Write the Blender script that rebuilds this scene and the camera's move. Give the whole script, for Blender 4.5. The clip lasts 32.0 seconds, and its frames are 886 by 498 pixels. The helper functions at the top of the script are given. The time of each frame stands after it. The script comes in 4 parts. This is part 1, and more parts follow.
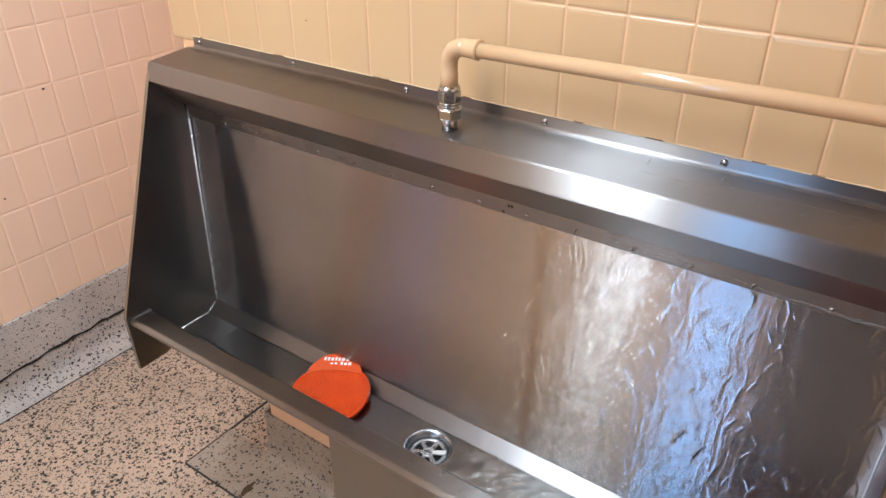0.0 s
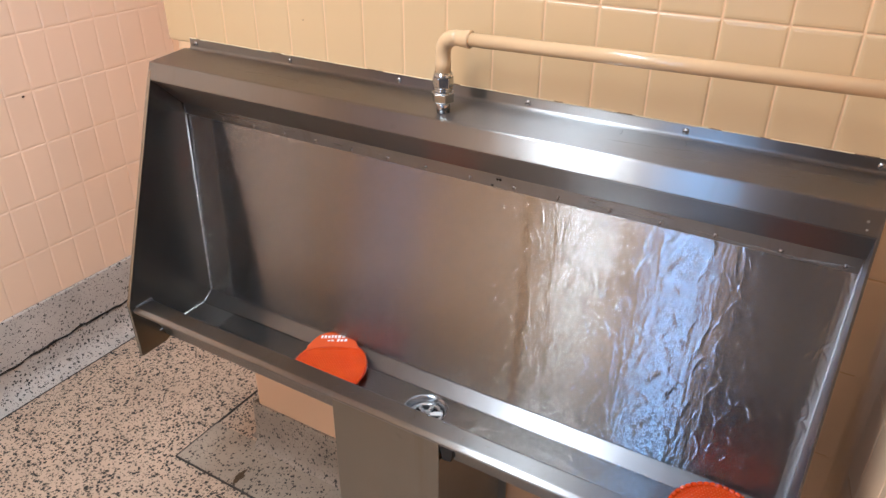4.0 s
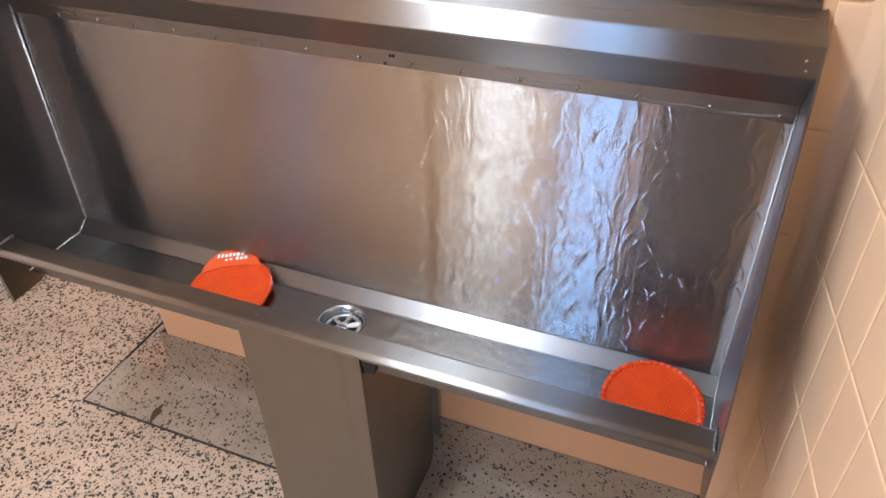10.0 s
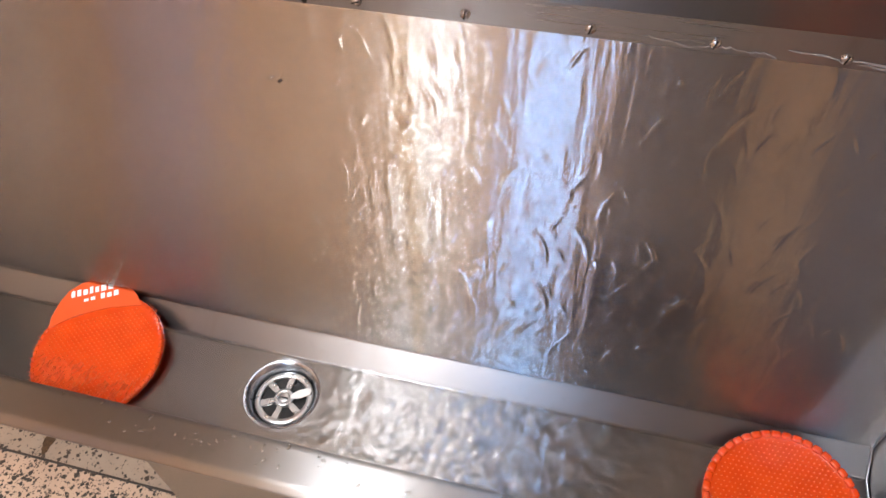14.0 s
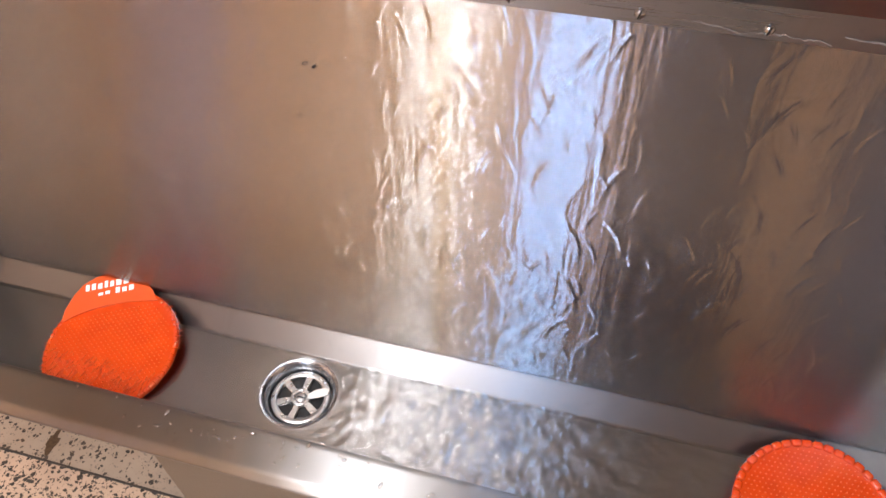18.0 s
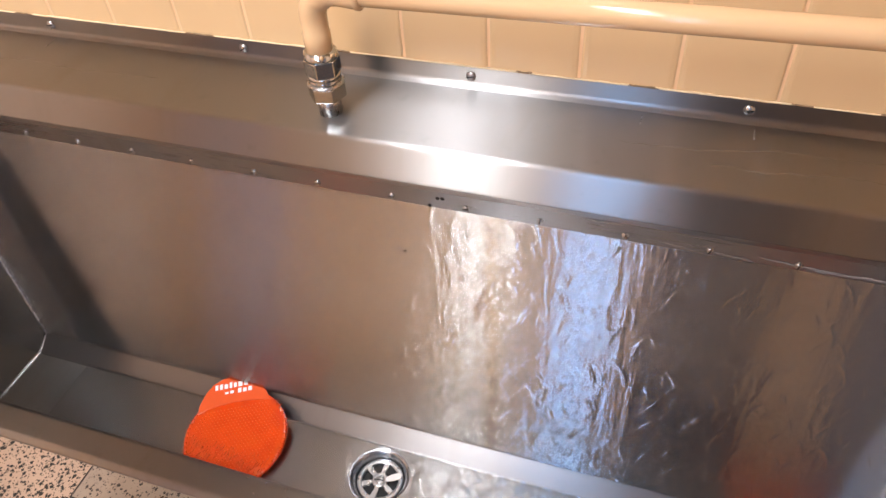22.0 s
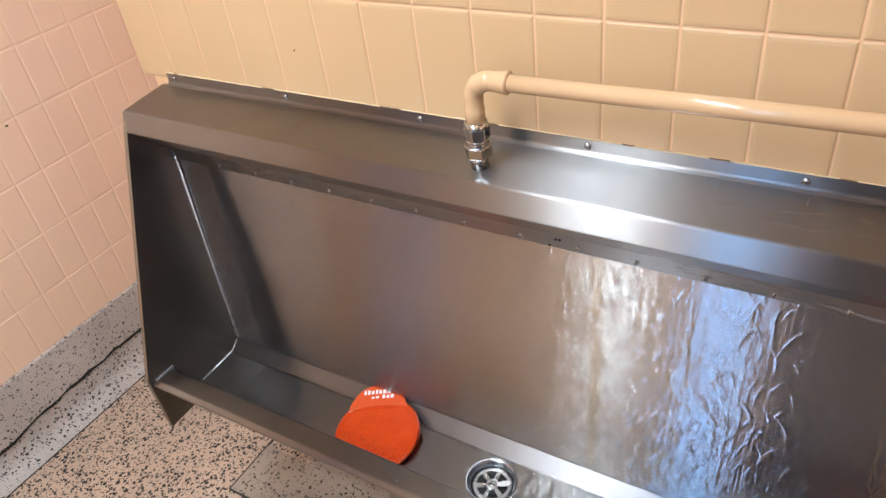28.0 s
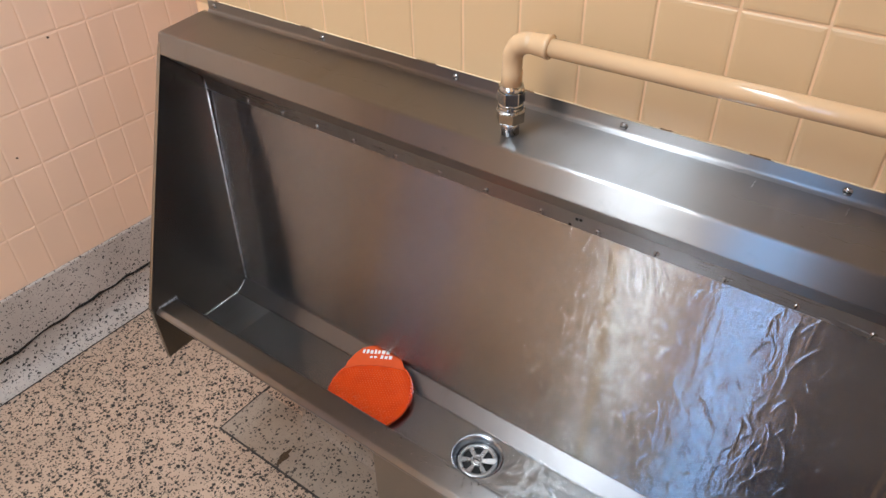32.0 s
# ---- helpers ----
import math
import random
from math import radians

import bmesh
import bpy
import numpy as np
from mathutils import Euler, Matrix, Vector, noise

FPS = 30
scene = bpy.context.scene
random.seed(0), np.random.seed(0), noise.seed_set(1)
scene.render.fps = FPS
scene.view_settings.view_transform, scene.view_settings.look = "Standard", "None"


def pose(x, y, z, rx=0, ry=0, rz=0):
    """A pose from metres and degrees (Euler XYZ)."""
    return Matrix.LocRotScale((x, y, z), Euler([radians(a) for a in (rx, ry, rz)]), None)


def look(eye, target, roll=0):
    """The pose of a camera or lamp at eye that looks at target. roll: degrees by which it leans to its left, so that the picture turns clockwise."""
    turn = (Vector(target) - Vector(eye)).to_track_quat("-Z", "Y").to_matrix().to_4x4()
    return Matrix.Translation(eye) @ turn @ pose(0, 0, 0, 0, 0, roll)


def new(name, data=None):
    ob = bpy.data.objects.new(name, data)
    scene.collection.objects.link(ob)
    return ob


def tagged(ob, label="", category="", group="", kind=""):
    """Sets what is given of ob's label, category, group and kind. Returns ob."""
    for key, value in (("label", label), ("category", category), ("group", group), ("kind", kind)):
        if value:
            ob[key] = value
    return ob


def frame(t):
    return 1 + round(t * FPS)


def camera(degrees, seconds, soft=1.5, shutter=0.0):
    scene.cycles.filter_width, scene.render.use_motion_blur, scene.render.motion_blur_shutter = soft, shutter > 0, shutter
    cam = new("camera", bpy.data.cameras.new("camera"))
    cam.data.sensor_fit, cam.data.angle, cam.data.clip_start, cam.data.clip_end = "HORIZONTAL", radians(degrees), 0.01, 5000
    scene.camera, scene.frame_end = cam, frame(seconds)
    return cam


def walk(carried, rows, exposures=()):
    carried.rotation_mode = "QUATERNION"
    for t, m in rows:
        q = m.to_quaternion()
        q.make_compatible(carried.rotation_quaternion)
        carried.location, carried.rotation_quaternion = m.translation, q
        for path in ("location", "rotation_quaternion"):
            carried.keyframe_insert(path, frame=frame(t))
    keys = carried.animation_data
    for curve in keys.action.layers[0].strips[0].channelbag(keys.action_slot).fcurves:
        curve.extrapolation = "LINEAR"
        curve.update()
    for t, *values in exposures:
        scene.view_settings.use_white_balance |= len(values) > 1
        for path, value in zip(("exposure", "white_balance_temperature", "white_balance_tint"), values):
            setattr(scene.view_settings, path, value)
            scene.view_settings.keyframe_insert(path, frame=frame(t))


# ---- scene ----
LENS = 62.9
cam = camera(LENS, 32.0)
# seconds, eye, target, roll
PATH = [
    (0, (1.129, -0.816, 1.445), (0.14, 0.593, 0.428), -0.1),
    (0.5, (1.125, -0.844, 1.454), (0.173, 0.589, 0.436), -0.3),
    (1, (1.126, -0.881, 1.452), (0.207, 0.578, 0.439), -0.4),
    (1.5, (1.126, -0.916, 1.451), (0.236, 0.564, 0.442), -0.5),
    (2, (1.133, -0.931, 1.448), (0.252, 0.564, 0.454), -0.2),
    (2.5, (1.138, -0.944, 1.445), (0.254, 0.557, 0.463), -0.0),
    (4.5, (1.145, -0.965, 1.444), (0.264, 0.538, 0.462), 0.3),
    (5, (1.149, -0.965, 1.444), (0.281, 0.539, 0.453), 0.2),
    (5.5, (1.145, -0.97, 1.442), (0.304, 0.543, 0.44), 0.1),
    (6, (1.144, -0.963, 1.437), (0.316, 0.553, 0.429), 0.1),
    (6.5, (1.145, -0.969, 1.441), (0.339, 0.55, 0.42), 0.0),
    (7, (1.154, -0.968, 1.438), (0.359, 0.552, 0.411), 0.1),
    (7.5, (1.158, -0.957, 1.435), (0.372, 0.558, 0.392), 0.1),
    (8, (1.155, -0.947, 1.433), (0.384, 0.558, 0.366), 0.2),
    (8.5, (1.148, -0.936, 1.43), (0.392, 0.556, 0.333), 0.2),
    (9, (1.14, -0.921, 1.416), (0.411, 0.559, 0.286), 0.1),
    (9.5, (1.136, -0.905, 1.403), (0.447, 0.558, 0.227), -0.6),
    (10, (1.113, -0.863, 1.374), (0.492, 0.594, 0.153), -1.9),
    (10.5, (1.061, -0.792, 1.343), (0.537, 0.638, 0.047), -3.9),
    (11, (1.009, -0.68, 1.334), (0.531, 0.729, -0.002), -4.3),
    (11.5, (0.957, -0.561, 1.307), (0.495, 0.818, -0.065), -4.0),
    (12, (0.932, -0.502, 1.285), (0.488, 0.834, -0.136), -3.9),
    (12.5, (0.916, -0.469, 1.273), (0.496, 0.828, -0.191), -3.9),
    (13, (0.904, -0.452, 1.262), (0.51, 0.812, -0.237), -3.5),
    (13.5, (0.897, -0.44, 1.254), (0.524, 0.796, -0.274), -3.1),
    (14, (0.891, -0.433, 1.244), (0.53, 0.781, -0.304), -2.8),
    (14.5, (0.889, -0.429, 1.238), (0.537, 0.772, -0.322), -2.6),
    (15, (0.889, -0.425, 1.231), (0.54, 0.769, -0.335), -2.5),
    (15.5, (0.886, -0.427, 1.223), (0.541, 0.762, -0.348), -2.4),
    (17.5, (0.876, -0.434, 1.215), (0.519, 0.781, -0.333), -1.9),
    (18, (0.868, -0.444, 1.223), (0.499, 0.802, -0.297), -1.6),
    (18.5, (0.866, -0.461, 1.257), (0.49, 0.816, -0.236), -0.8),
    (19, (0.878, -0.489, 1.33), (0.504, 0.788, -0.163), -0.7),
    (19.5, (0.879, -0.506, 1.364), (0.494, 0.767, -0.13), -1.4),
    (20, (0.883, -0.517, 1.389), (0.481, 0.769, -0.089), -2.0),
    (20.5, (0.889, -0.524, 1.402), (0.455, 0.784, -0.047), -2.6),
    (21, (0.892, -0.527, 1.414), (0.433, 0.797, -0.013), -3.3),
    (21.5, (0.894, -0.539, 1.43), (0.406, 0.795, 0.022), -3.9),
    (22, (0.893, -0.541, 1.442), (0.368, 0.798, 0.053), -4.5),
    (22.5, (0.895, -0.554, 1.461), (0.336, 0.782, 0.081), -5.2),
    (23, (0.901, -0.566, 1.476), (0.312, 0.766, 0.105), -5.9),
    (23.5, (0.903, -0.579, 1.484), (0.29, 0.754, 0.124), -6.4),
    (24, (0.911, -0.589, 1.496), (0.266, 0.744, 0.152), -7.1),
    (24.5, (0.936, -0.614, 1.517), (0.255, 0.717, 0.188), -7.9),
    (25, (0.954, -0.646, 1.523), (0.232, 0.688, 0.22), -8.5),
    (25.5, (0.962, -0.669, 1.534), (0.201, 0.671, 0.259), -9.0),
    (26, (0.966, -0.682, 1.536), (0.163, 0.668, 0.299), -9.3),
    (26.5, (0.968, -0.688, 1.539), (0.132, 0.664, 0.327), -9.5),
    (28.5, (0.99, -0.709, 1.525), (0.055, 0.595, 0.332), -7.3),
    (29, (0.986, -0.709, 1.518), (0.047, 0.58, 0.31), -6.1),
    (29.5, (0.985, -0.708, 1.512), (0.042, 0.566, 0.293), -5.0),
    (30, (0.985, -0.708, 1.509), (0.039, 0.556, 0.282), -4.1),
    (30.5, (0.985, -0.703, 1.508), (0.036, 0.552, 0.273), -3.4),
    (31, (0.981, -0.704, 1.506), (0.037, 0.551, 0.269), -2.6),
    (31.5, (0.984, -0.697, 1.502), (0.034, 0.555, 0.264), -2.0),
    (32, (0.99, -0.694, 1.5), (0.038, 0.558, 0.265), -1.6),
]
EXPOSURES = [(0.0, -0.35, 5530, 6), (9.0, -0.3, 5530, 6), (10.5, -0.11, 5800, 9), (12.0, 0.01, 6140, 12), (15.0, 0.02, 6290, 14), (18.5, 0.03, 6340, 15), (20.0, -0.03, 6340, 15), (22.0, -0.16, 6210, 14), (24.0, -0.25, 6010, 12), (26.0, -0.31, 5730, 8), (29.0, -0.35, 5580, 6), (31.1, -0.35, 5580, 6), (31.7, -0.55, 5580, 6), (32.0, -0.6, 5580, 6)]
walk(cam, [(t, look(eye, target, roll)) for t, eye, target, roll in PATH], EXPOSURES)

# ---- light ----
world = bpy.data.worlds.new("world")
scene.world = world
world.use_nodes = True
wn = world.node_tree.nodes
sky = wn.new("ShaderNodeTexSky")
sky.sky_type = "NISHITA"
sky.sun_disc = False
sky.sun_elevation, sky.sun_rotation = radians(40), radians(200)
world.node_tree.links.new(sky.outputs[0], wn["Background"].inputs[0])
wn["Background"].inputs[1].default_value = 0.1


def area_lamp(name, m, sx, sy, watts, colour):
    lamp = bpy.data.lights.new(name, "AREA")
    lamp.shape, lamp.size, lamp.size_y, lamp.energy, lamp.color = "RECTANGLE", sx, sy, watts, colour
    ob = new(name, lamp)
    ob.matrix_world = m
    return ob


# openings behind the camera: an added white pane and the window's blue-sky pane
WIN = ((0.235, 0.425), (0.645, 0.850))
WZ0, WZ1 = (1.45, 1.15), 2.25
FRONT_Y = -1.50
CEIL_Z = 2.40
# added cream light: strengthens the ceiling lamp's band on the steel panel
area_lamp("window_and_added_light", pose(0.3300, FRONT_Y - 0.01, 1.85, 90, 0, 0), 0.195, 0.76, 2.5, (1.0, 0.95, 0.83))
area_lamp("window_and_added_light", pose(0.7475, FRONT_Y - 0.01, 1.70, 90, 0, 0), 0.205, 1.06, 5.2, (0.34, 0.60, 1.0))
# long ceiling fitting
LAMP = (0.325, -0.93)
area_lamp("ceiling_lamp_light", pose(LAMP[0], LAMP[1], CEIL_Z - 0.045, 0, 0, 0), 0.25, 1.06, 48.0, (0.95, 0.97, 0.985))

# ---- materials ----


def material(name):
    m = bpy.data.materials.new(name)
    m.use_nodes = True
    return m, m.node_tree.nodes, m.node_tree.links, m.node_tree.nodes["Principled BSDF"]


def coords(nodes, links, scale=(1, 1, 1), kind="Object"):
    tc = nodes.new("ShaderNodeTexCoord")
    mp = nodes.new("ShaderNodeMapping")
    mp.inputs["Scale"].default_value = scale
    links.new(tc.outputs[kind], mp.inputs["Vector"])
    return mp.outputs["Vector"]


def world_coords(nodes, links, scale=(1, 1, 1)):
    g = nodes.new("ShaderNodeNewGeometry")
    mp = nodes.new("ShaderNodeMapping")
    mp.inputs["Scale"].default_value = scale
    links.new(g.outputs["Position"], mp.inputs["Vector"])
    return mp.outputs["Vector"]


def noise_tex(nodes, links, vec, scale, detail=4.0, rough=0.55):
    n = nodes.new("ShaderNodeTexNoise")
    n.inputs["Scale"].default_value, n.inputs["Detail"].default_value, n.inputs["Roughness"].default_value = scale, detail, rough
    links.new(vec, n.inputs["Vector"])
    return n.outputs["Fac"]


def ramp(nodes, links, fac, stops):
    r = nodes.new("ShaderNodeValToRGB")
    while len(r.color_ramp.elements) < len(stops):
        r.color_ramp.elements.new(0.5)
    for e, (p, c) in zip(r.color_ramp.elements, stops):
        e.position, e.color = p, (*c, 1) if len(c) == 3 else c
    links.new(fac, r.inputs["Fac"])
    return r.outputs["Color"]


def mix(nodes, links, fac, a, b, mode="MIX"):
    m = nodes.new("ShaderNodeMix")
    m.data_type, m.blend_type = "RGBA", mode
    for sock, v in ((m.inputs[0], fac), (m.inputs[6], a), (m.inputs[7], b)):
        if isinstance(v, (int, float)):
            sock.default_value = v
        elif isinstance(v, tuple):
            sock.default_value = (*v, 1)
        else:
            links.new(v, sock)
    return m.outputs[2]


def math_node(nodes, links, op, a, b=None):
    m = nodes.new("ShaderNodeMath")
    m.operation = op
    for i, v in enumerate((a, b)):
        if v is None:
            continue
        if isinstance(v, (int, float)):
            m.inputs[i].default_value = v
        else:
            links.new(v, m.inputs[i])
    return m.outputs[0]


def bump(nodes, links, height, strength, distance, normal=None):
    b = nodes.new("ShaderNodeBump")
    b.inputs["Strength"].default_value, b.inputs["Distance"].default_value = strength, distance
    links.new(height, b.inputs["Height"])
    if normal is not None:
        links.new(normal, b.inputs["Normal"])
    return b.outputs["Normal"]


def ticks(n, l, sx, sz, width, length, share, shift):
    """Short curved ridges of running water, one in some cells of a net, leaning either way from the fall line."""
    pos = n.new("ShaderNodeSeparateXYZ")
    l.new(world_coords(n, l), pos.inputs[0])
    net = n.new("ShaderNodeCombineXYZ")
    l.new(math_node(n, l, "ADD", math_node(n, l, "MULTIPLY", pos.outputs[0], sx), shift), net.inputs[0])
    l.new(math_node(n, l, "MULTIPLY", pos.outputs[2], sz), net.inputs[1])
    vo = n.new("ShaderNodeTexVoronoi")
    vo.voronoi_dimensions = "2D"
    vo.inputs["Scale"].default_value, vo.inputs["Randomness"].default_value = 1.0, 0.9
    l.new(net.outputs[0], vo.inputs["Vector"])
    off = n.new("ShaderNodeVectorMath")
    off.operation = "SUBTRACT"
    l.new(net.outputs[0], off.inputs[0])
    l.new(vo.outputs["Position"], off.inputs[1])
    d = n.new("ShaderNodeSeparateXYZ")
    l.new(off.outputs[0], d.inputs[0])
    dx, dz = math_node(n, l, "DIVIDE", d.outputs[0], sx), math_node(n, l, "DIVIDE", d.outputs[1], sz)
    rnd = n.new("ShaderNodeSeparateColor")
    l.new(vo.outputs["Color"], rnd.inputs[0])
    side = math_node(n, l, "SIGN", math_node(n, l, "SUBTRACT", rnd.outputs[0], 0.5))
    lean = math_node(n, l, "MULTIPLY", side, math_node(n, l, "MULTIPLY_ADD", rnd.outputs[1], 0.45))
    lean.node.inputs[1].links[0].from_node.inputs[2].default_value = 0.06
    c, t = math_node(n, l, "COSINE", lean), math_node(n, l, "SINE", lean)
    u = math_node(n, l, "ADD", math_node(n, l, "MULTIPLY", dx, c), math_node(n, l, "MULTIPLY", dz, t))
    v = math_node(n, l, "SUBTRACT", math_node(n, l, "MULTIPLY", dz, c), math_node(n, l, "MULTIPLY", dx, t))
    u = math_node(n, l, "ADD", u, math_node(n, l, "MULTIPLY", math_node(n, l, "MULTIPLY", v, v), math_node(n, l, "MULTIPLY", side, 9.0)))
    q = math_node(n, l, "ADD", math_node(n, l, "POWER", math_node(n, l, "ABSOLUTE", math_node(n, l, "DIVIDE", u, width)), 2.0), math_node(n, l, "POWER", math_node(n, l, "ABSOLUTE", math_node(n, l, "DIVIDE", v, length)), 2.0))
    ridge = math_node(n, l, "EXPONENT", math_node(n, l, "MULTIPLY", q, -1.0))
    size = math_node(n, l, "MULTIPLY", math_node(n, l, "LESS_THAN", rnd.outputs[2], share), math_node(n, l, "ADD", rnd.outputs[1], 0.35))
    return math_node(n, l, "MULTIPLY", ridge, size)


def ripples(n, l):
    """Height of running water in millimetres: long streaks, crossed by short slanting ridges, in patches."""
    streak = noise_tex(n, l, world_coords(n, l, (95.0, 20.0, 9.0)), 1.0, 2, 0.5)
    h = math_node(n, l, "MULTIPLY", streak, 0.60)
    for sx, sz, width, length, share, shift, high in ((40.0, 15.0, 0.0022, 0.0180, 0.75, 0.0, 0.38), (60.0, 27.0, 0.0015, 0.0100, 0.70, 7.3, 0.26)):
        h = math_node(n, l, "ADD", h, math_node(n, l, "MULTIPLY", ticks(n, l, sx, sz, width, length, share, shift), high))
    patch = ramp(n, l, noise_tex(n, l, world_coords(n, l, (6.0, 6.0, 5.0)), 1.0, 2), [(0.36, (0.55,) * 3), (0.58, (1, 1, 1))])
    sx = n.new("ShaderNodeSeparateXYZ")
    l.new(world_coords(n, l), sx.inputs[0])
    reach = ramp(n, l, sx.outputs[0], [(0.08, (0.30,) * 3), (0.50, (0.50,) * 3), (0.70, (1, 1, 1)), (1.0, (0.85,) * 3)])
    fall = ramp(n, l, sx.outputs[2], [(0.62, (1, 1, 1)), (0.86, (0.75,) * 3)])
    return math_node(n, l, "MULTIPLY", math_node(n, l, "MULTIPLY", math_node(n, l, "MULTIPLY", h, patch), reach), fall)


def steel(name, base=(0.56, 0.54, 0.51), rough=0.30, aniso=0.75, wet=0.0, stain=0.3, groove=0.3, turn=0.0, run_at=None, pool=False):
    m, n, l, p = material(name)
    p.inputs["Metallic"].default_value = 1.0
    v = world_coords(n, l)
    big = noise_tex(n, l, v, 4.0, 5)
    brush_v = world_coords(n, l, (3.0, 260.0, 260.0))
    brush = noise_tex(n, l, brush_v, 5.0, 3, 0.7)
    spots = noise_tex(n, l, v, 55.0, 3, 0.6)
    c = mix(n, l, ramp(n, l, big, [(0.35, (0, 0, 0)), (0.75, (stain, stain, stain))]), base, tuple(x * y for x, y in zip(base, (0.86, 0.80, 0.72))))
    c = mix(n, l, ramp(n, l, spots, [(0.62, (0, 0, 0)), (0.80, (0.25, 0.25, 0.25))]), c, tuple(x * 0.6 for x in base))
    run = noise_tex(n, l, world_coords(n, l, (26.0, 6.0, 0.9)), 1.0, 4, 0.6)
    c = mix(n, l, ramp(n, l, run, [(0.56, (0, 0, 0)), (0.74, (stain * 0.7,) * 3)]), c, tuple(x * y for x, y in zip(base, (0.74, 0.66, 0.50))))
    if run_at is not None:
        # one brownish limescale run down the panel
        pos = n.new("ShaderNodeSeparateXYZ")
        l.new(world_coords(n, l), pos.inputs[0])
        wob = math_node(n, l, "MULTIPLY", math_node(n, l, "SUBTRACT", noise_tex(n, l, world_coords(n, l, (40.0, 5.0, 9.0)), 1.0, 4, 0.7), 0.5), 0.022)
        gap = math_node(n, l, "ABSOLUTE", math_node(n, l, "ADD", math_node(n, l, "SUBTRACT", pos.outputs[0], run_at), wob))
        core = ramp(n, l, gap, [(0.0, (0.42,) * 3), (0.004, (0.28,) * 3), (0.012, (0, 0, 0))])
        c = mix(n, l, core, c, (0.50, 0.36, 0.19))
    l.new(c, p.inputs["Base Color"])
    r = math_node(n, l, "MULTIPLY_ADD", big, 0.08)
    r.node.inputs[2].default_value = rough - 0.06
    r2 = math_node(n, l, "MULTIPLY_ADD", brush, 0.04)
    l.new(r, r2.node.inputs[2])
    l.new(r2, p.inputs["Roughness"])
    p.inputs["Anisotropic"].default_value = aniso
    p.inputs["Anisotropic Rotation"].default_value = turn
    t = n.new("ShaderNodeCombineXYZ")
    t.inputs[1].default_value, t.inputs[2].default_value = 0.6, 0.8
    l.new(t.outputs[0], p.inputs["Tangent"])
    # brushing along x: the tiny grooves lean the surface up and down, never sideways
    wno = n.new("ShaderNodeTexWhiteNoise")
    l.new(v, wno.inputs["Vector"])
    again = n.new("ShaderNodeTexWhiteNoise")
    l.new(world_coords(n, l, (1.7, 1.7, 1.7)), again.inputs["Vector"])
    spread = math_node(n, l, "MULTIPLY", math_node(n, l, "ADD", wno.outputs["Value"], again.outputs["Value"]), 0.5)
    lean = math_node(n, l, "ADD", math_node(n, l, "MULTIPLY", math_node(n, l, "SUBTRACT", spread, 0.5), groove * 2), math_node(n, l, "MULTIPLY", math_node(n, l, "SUBTRACT", brush, 0.5), groove * 0.5))
    sc = n.new("ShaderNodeVectorMath")
    sc.operation = "SCALE"
    l.new(t.outputs[0], sc.inputs[0])
    l.new(lean, sc.inputs["Scale"])
    geo = n.new("ShaderNodeNewGeometry")
    ad = n.new("ShaderNodeVectorMath")
    ad.operation = "ADD"
    l.new(geo.outputs["Normal"], ad.inputs[0])
    l.new(sc.outputs[0], ad.inputs[1])
    no = n.new("ShaderNodeVectorMath")
    no.operation = "NORMALIZE"
    l.new(ad.outputs[0], no.inputs[0])
    nor = no.outputs[0]
    if not wet:
        nor = bump(n, l, brush, 0.10, 0.0004, nor)
    nor = bump(n, l, noise_tex(n, l, v, 9.0, 2), 0.10, 0.004, nor)
    if wet:
        nor = bump(n, l, ripples(n, l), wet, 0.001, nor)
    if pool:
        # wavy water standing on the steel, livelier past the waste
        wave = noise_tex(n, l, world_coords(n, l, (36.0, 52.0, 36.0)), 1.0, 2, 0.5)
        small = noise_tex(n, l, world_coords(n, l, (190.0, 230.0, 190.0)), 1.0, 1, 0.5)
        at = n.new("ShaderNodeSeparateXYZ")
        l.new(world_coords(n, l), at.inputs[0])
        live = ramp(n, l, at.outputs[0], [(0.20, (0.10,) * 3), (0.58, (0.16,) * 3), (0.68, (1, 1, 1)), (0.98, (0.75,) * 3)])
        h = math_node(n, l, "ADD", wave, math_node(n, l, "MULTIPLY", small, 0.08))
        nor = bump(n, l, math_node(n, l, "MULTIPLY", h, live), 0.6, 0.0045, nor)
    l.new(nor, p.inputs["Normal"])
    return m


def paint(name, colour, rough=0.28, blotch=0.10):
    m, n, l, p = material(name)
    v = world_coords(n, l)
    a = noise_tex(n, l, v, 3.0, 1)
    dark = tuple(x * (1 - blotch * k) for x, k in zip(colour, (1.0, 1.6, 2.4)))
    c = mix(n, l, ramp(n, l, a, [(0.3, (0, 0, 0)), (0.7, (1, 1, 1))]), colour, dark)
    oi = n.new("ShaderNodeObjectInfo")
    tint = math_node(n, l, "MULTIPLY", oi.outputs["Random"], 0.18)
    c = mix(n, l, tint, c, tuple(x * 0.88 for x in colour))
    l.new(c, p.inputs["Base Color"])
    p.inputs["Roughness"].default_value = rough
    nor = bump(n, l, noise_tex(n, l, world_coords(n, l, (9.0, 9.0, 4.0)), 1.0, 1), 0.04, 0.002)
    l.new(nor, p.inputs["Normal"])
    return m


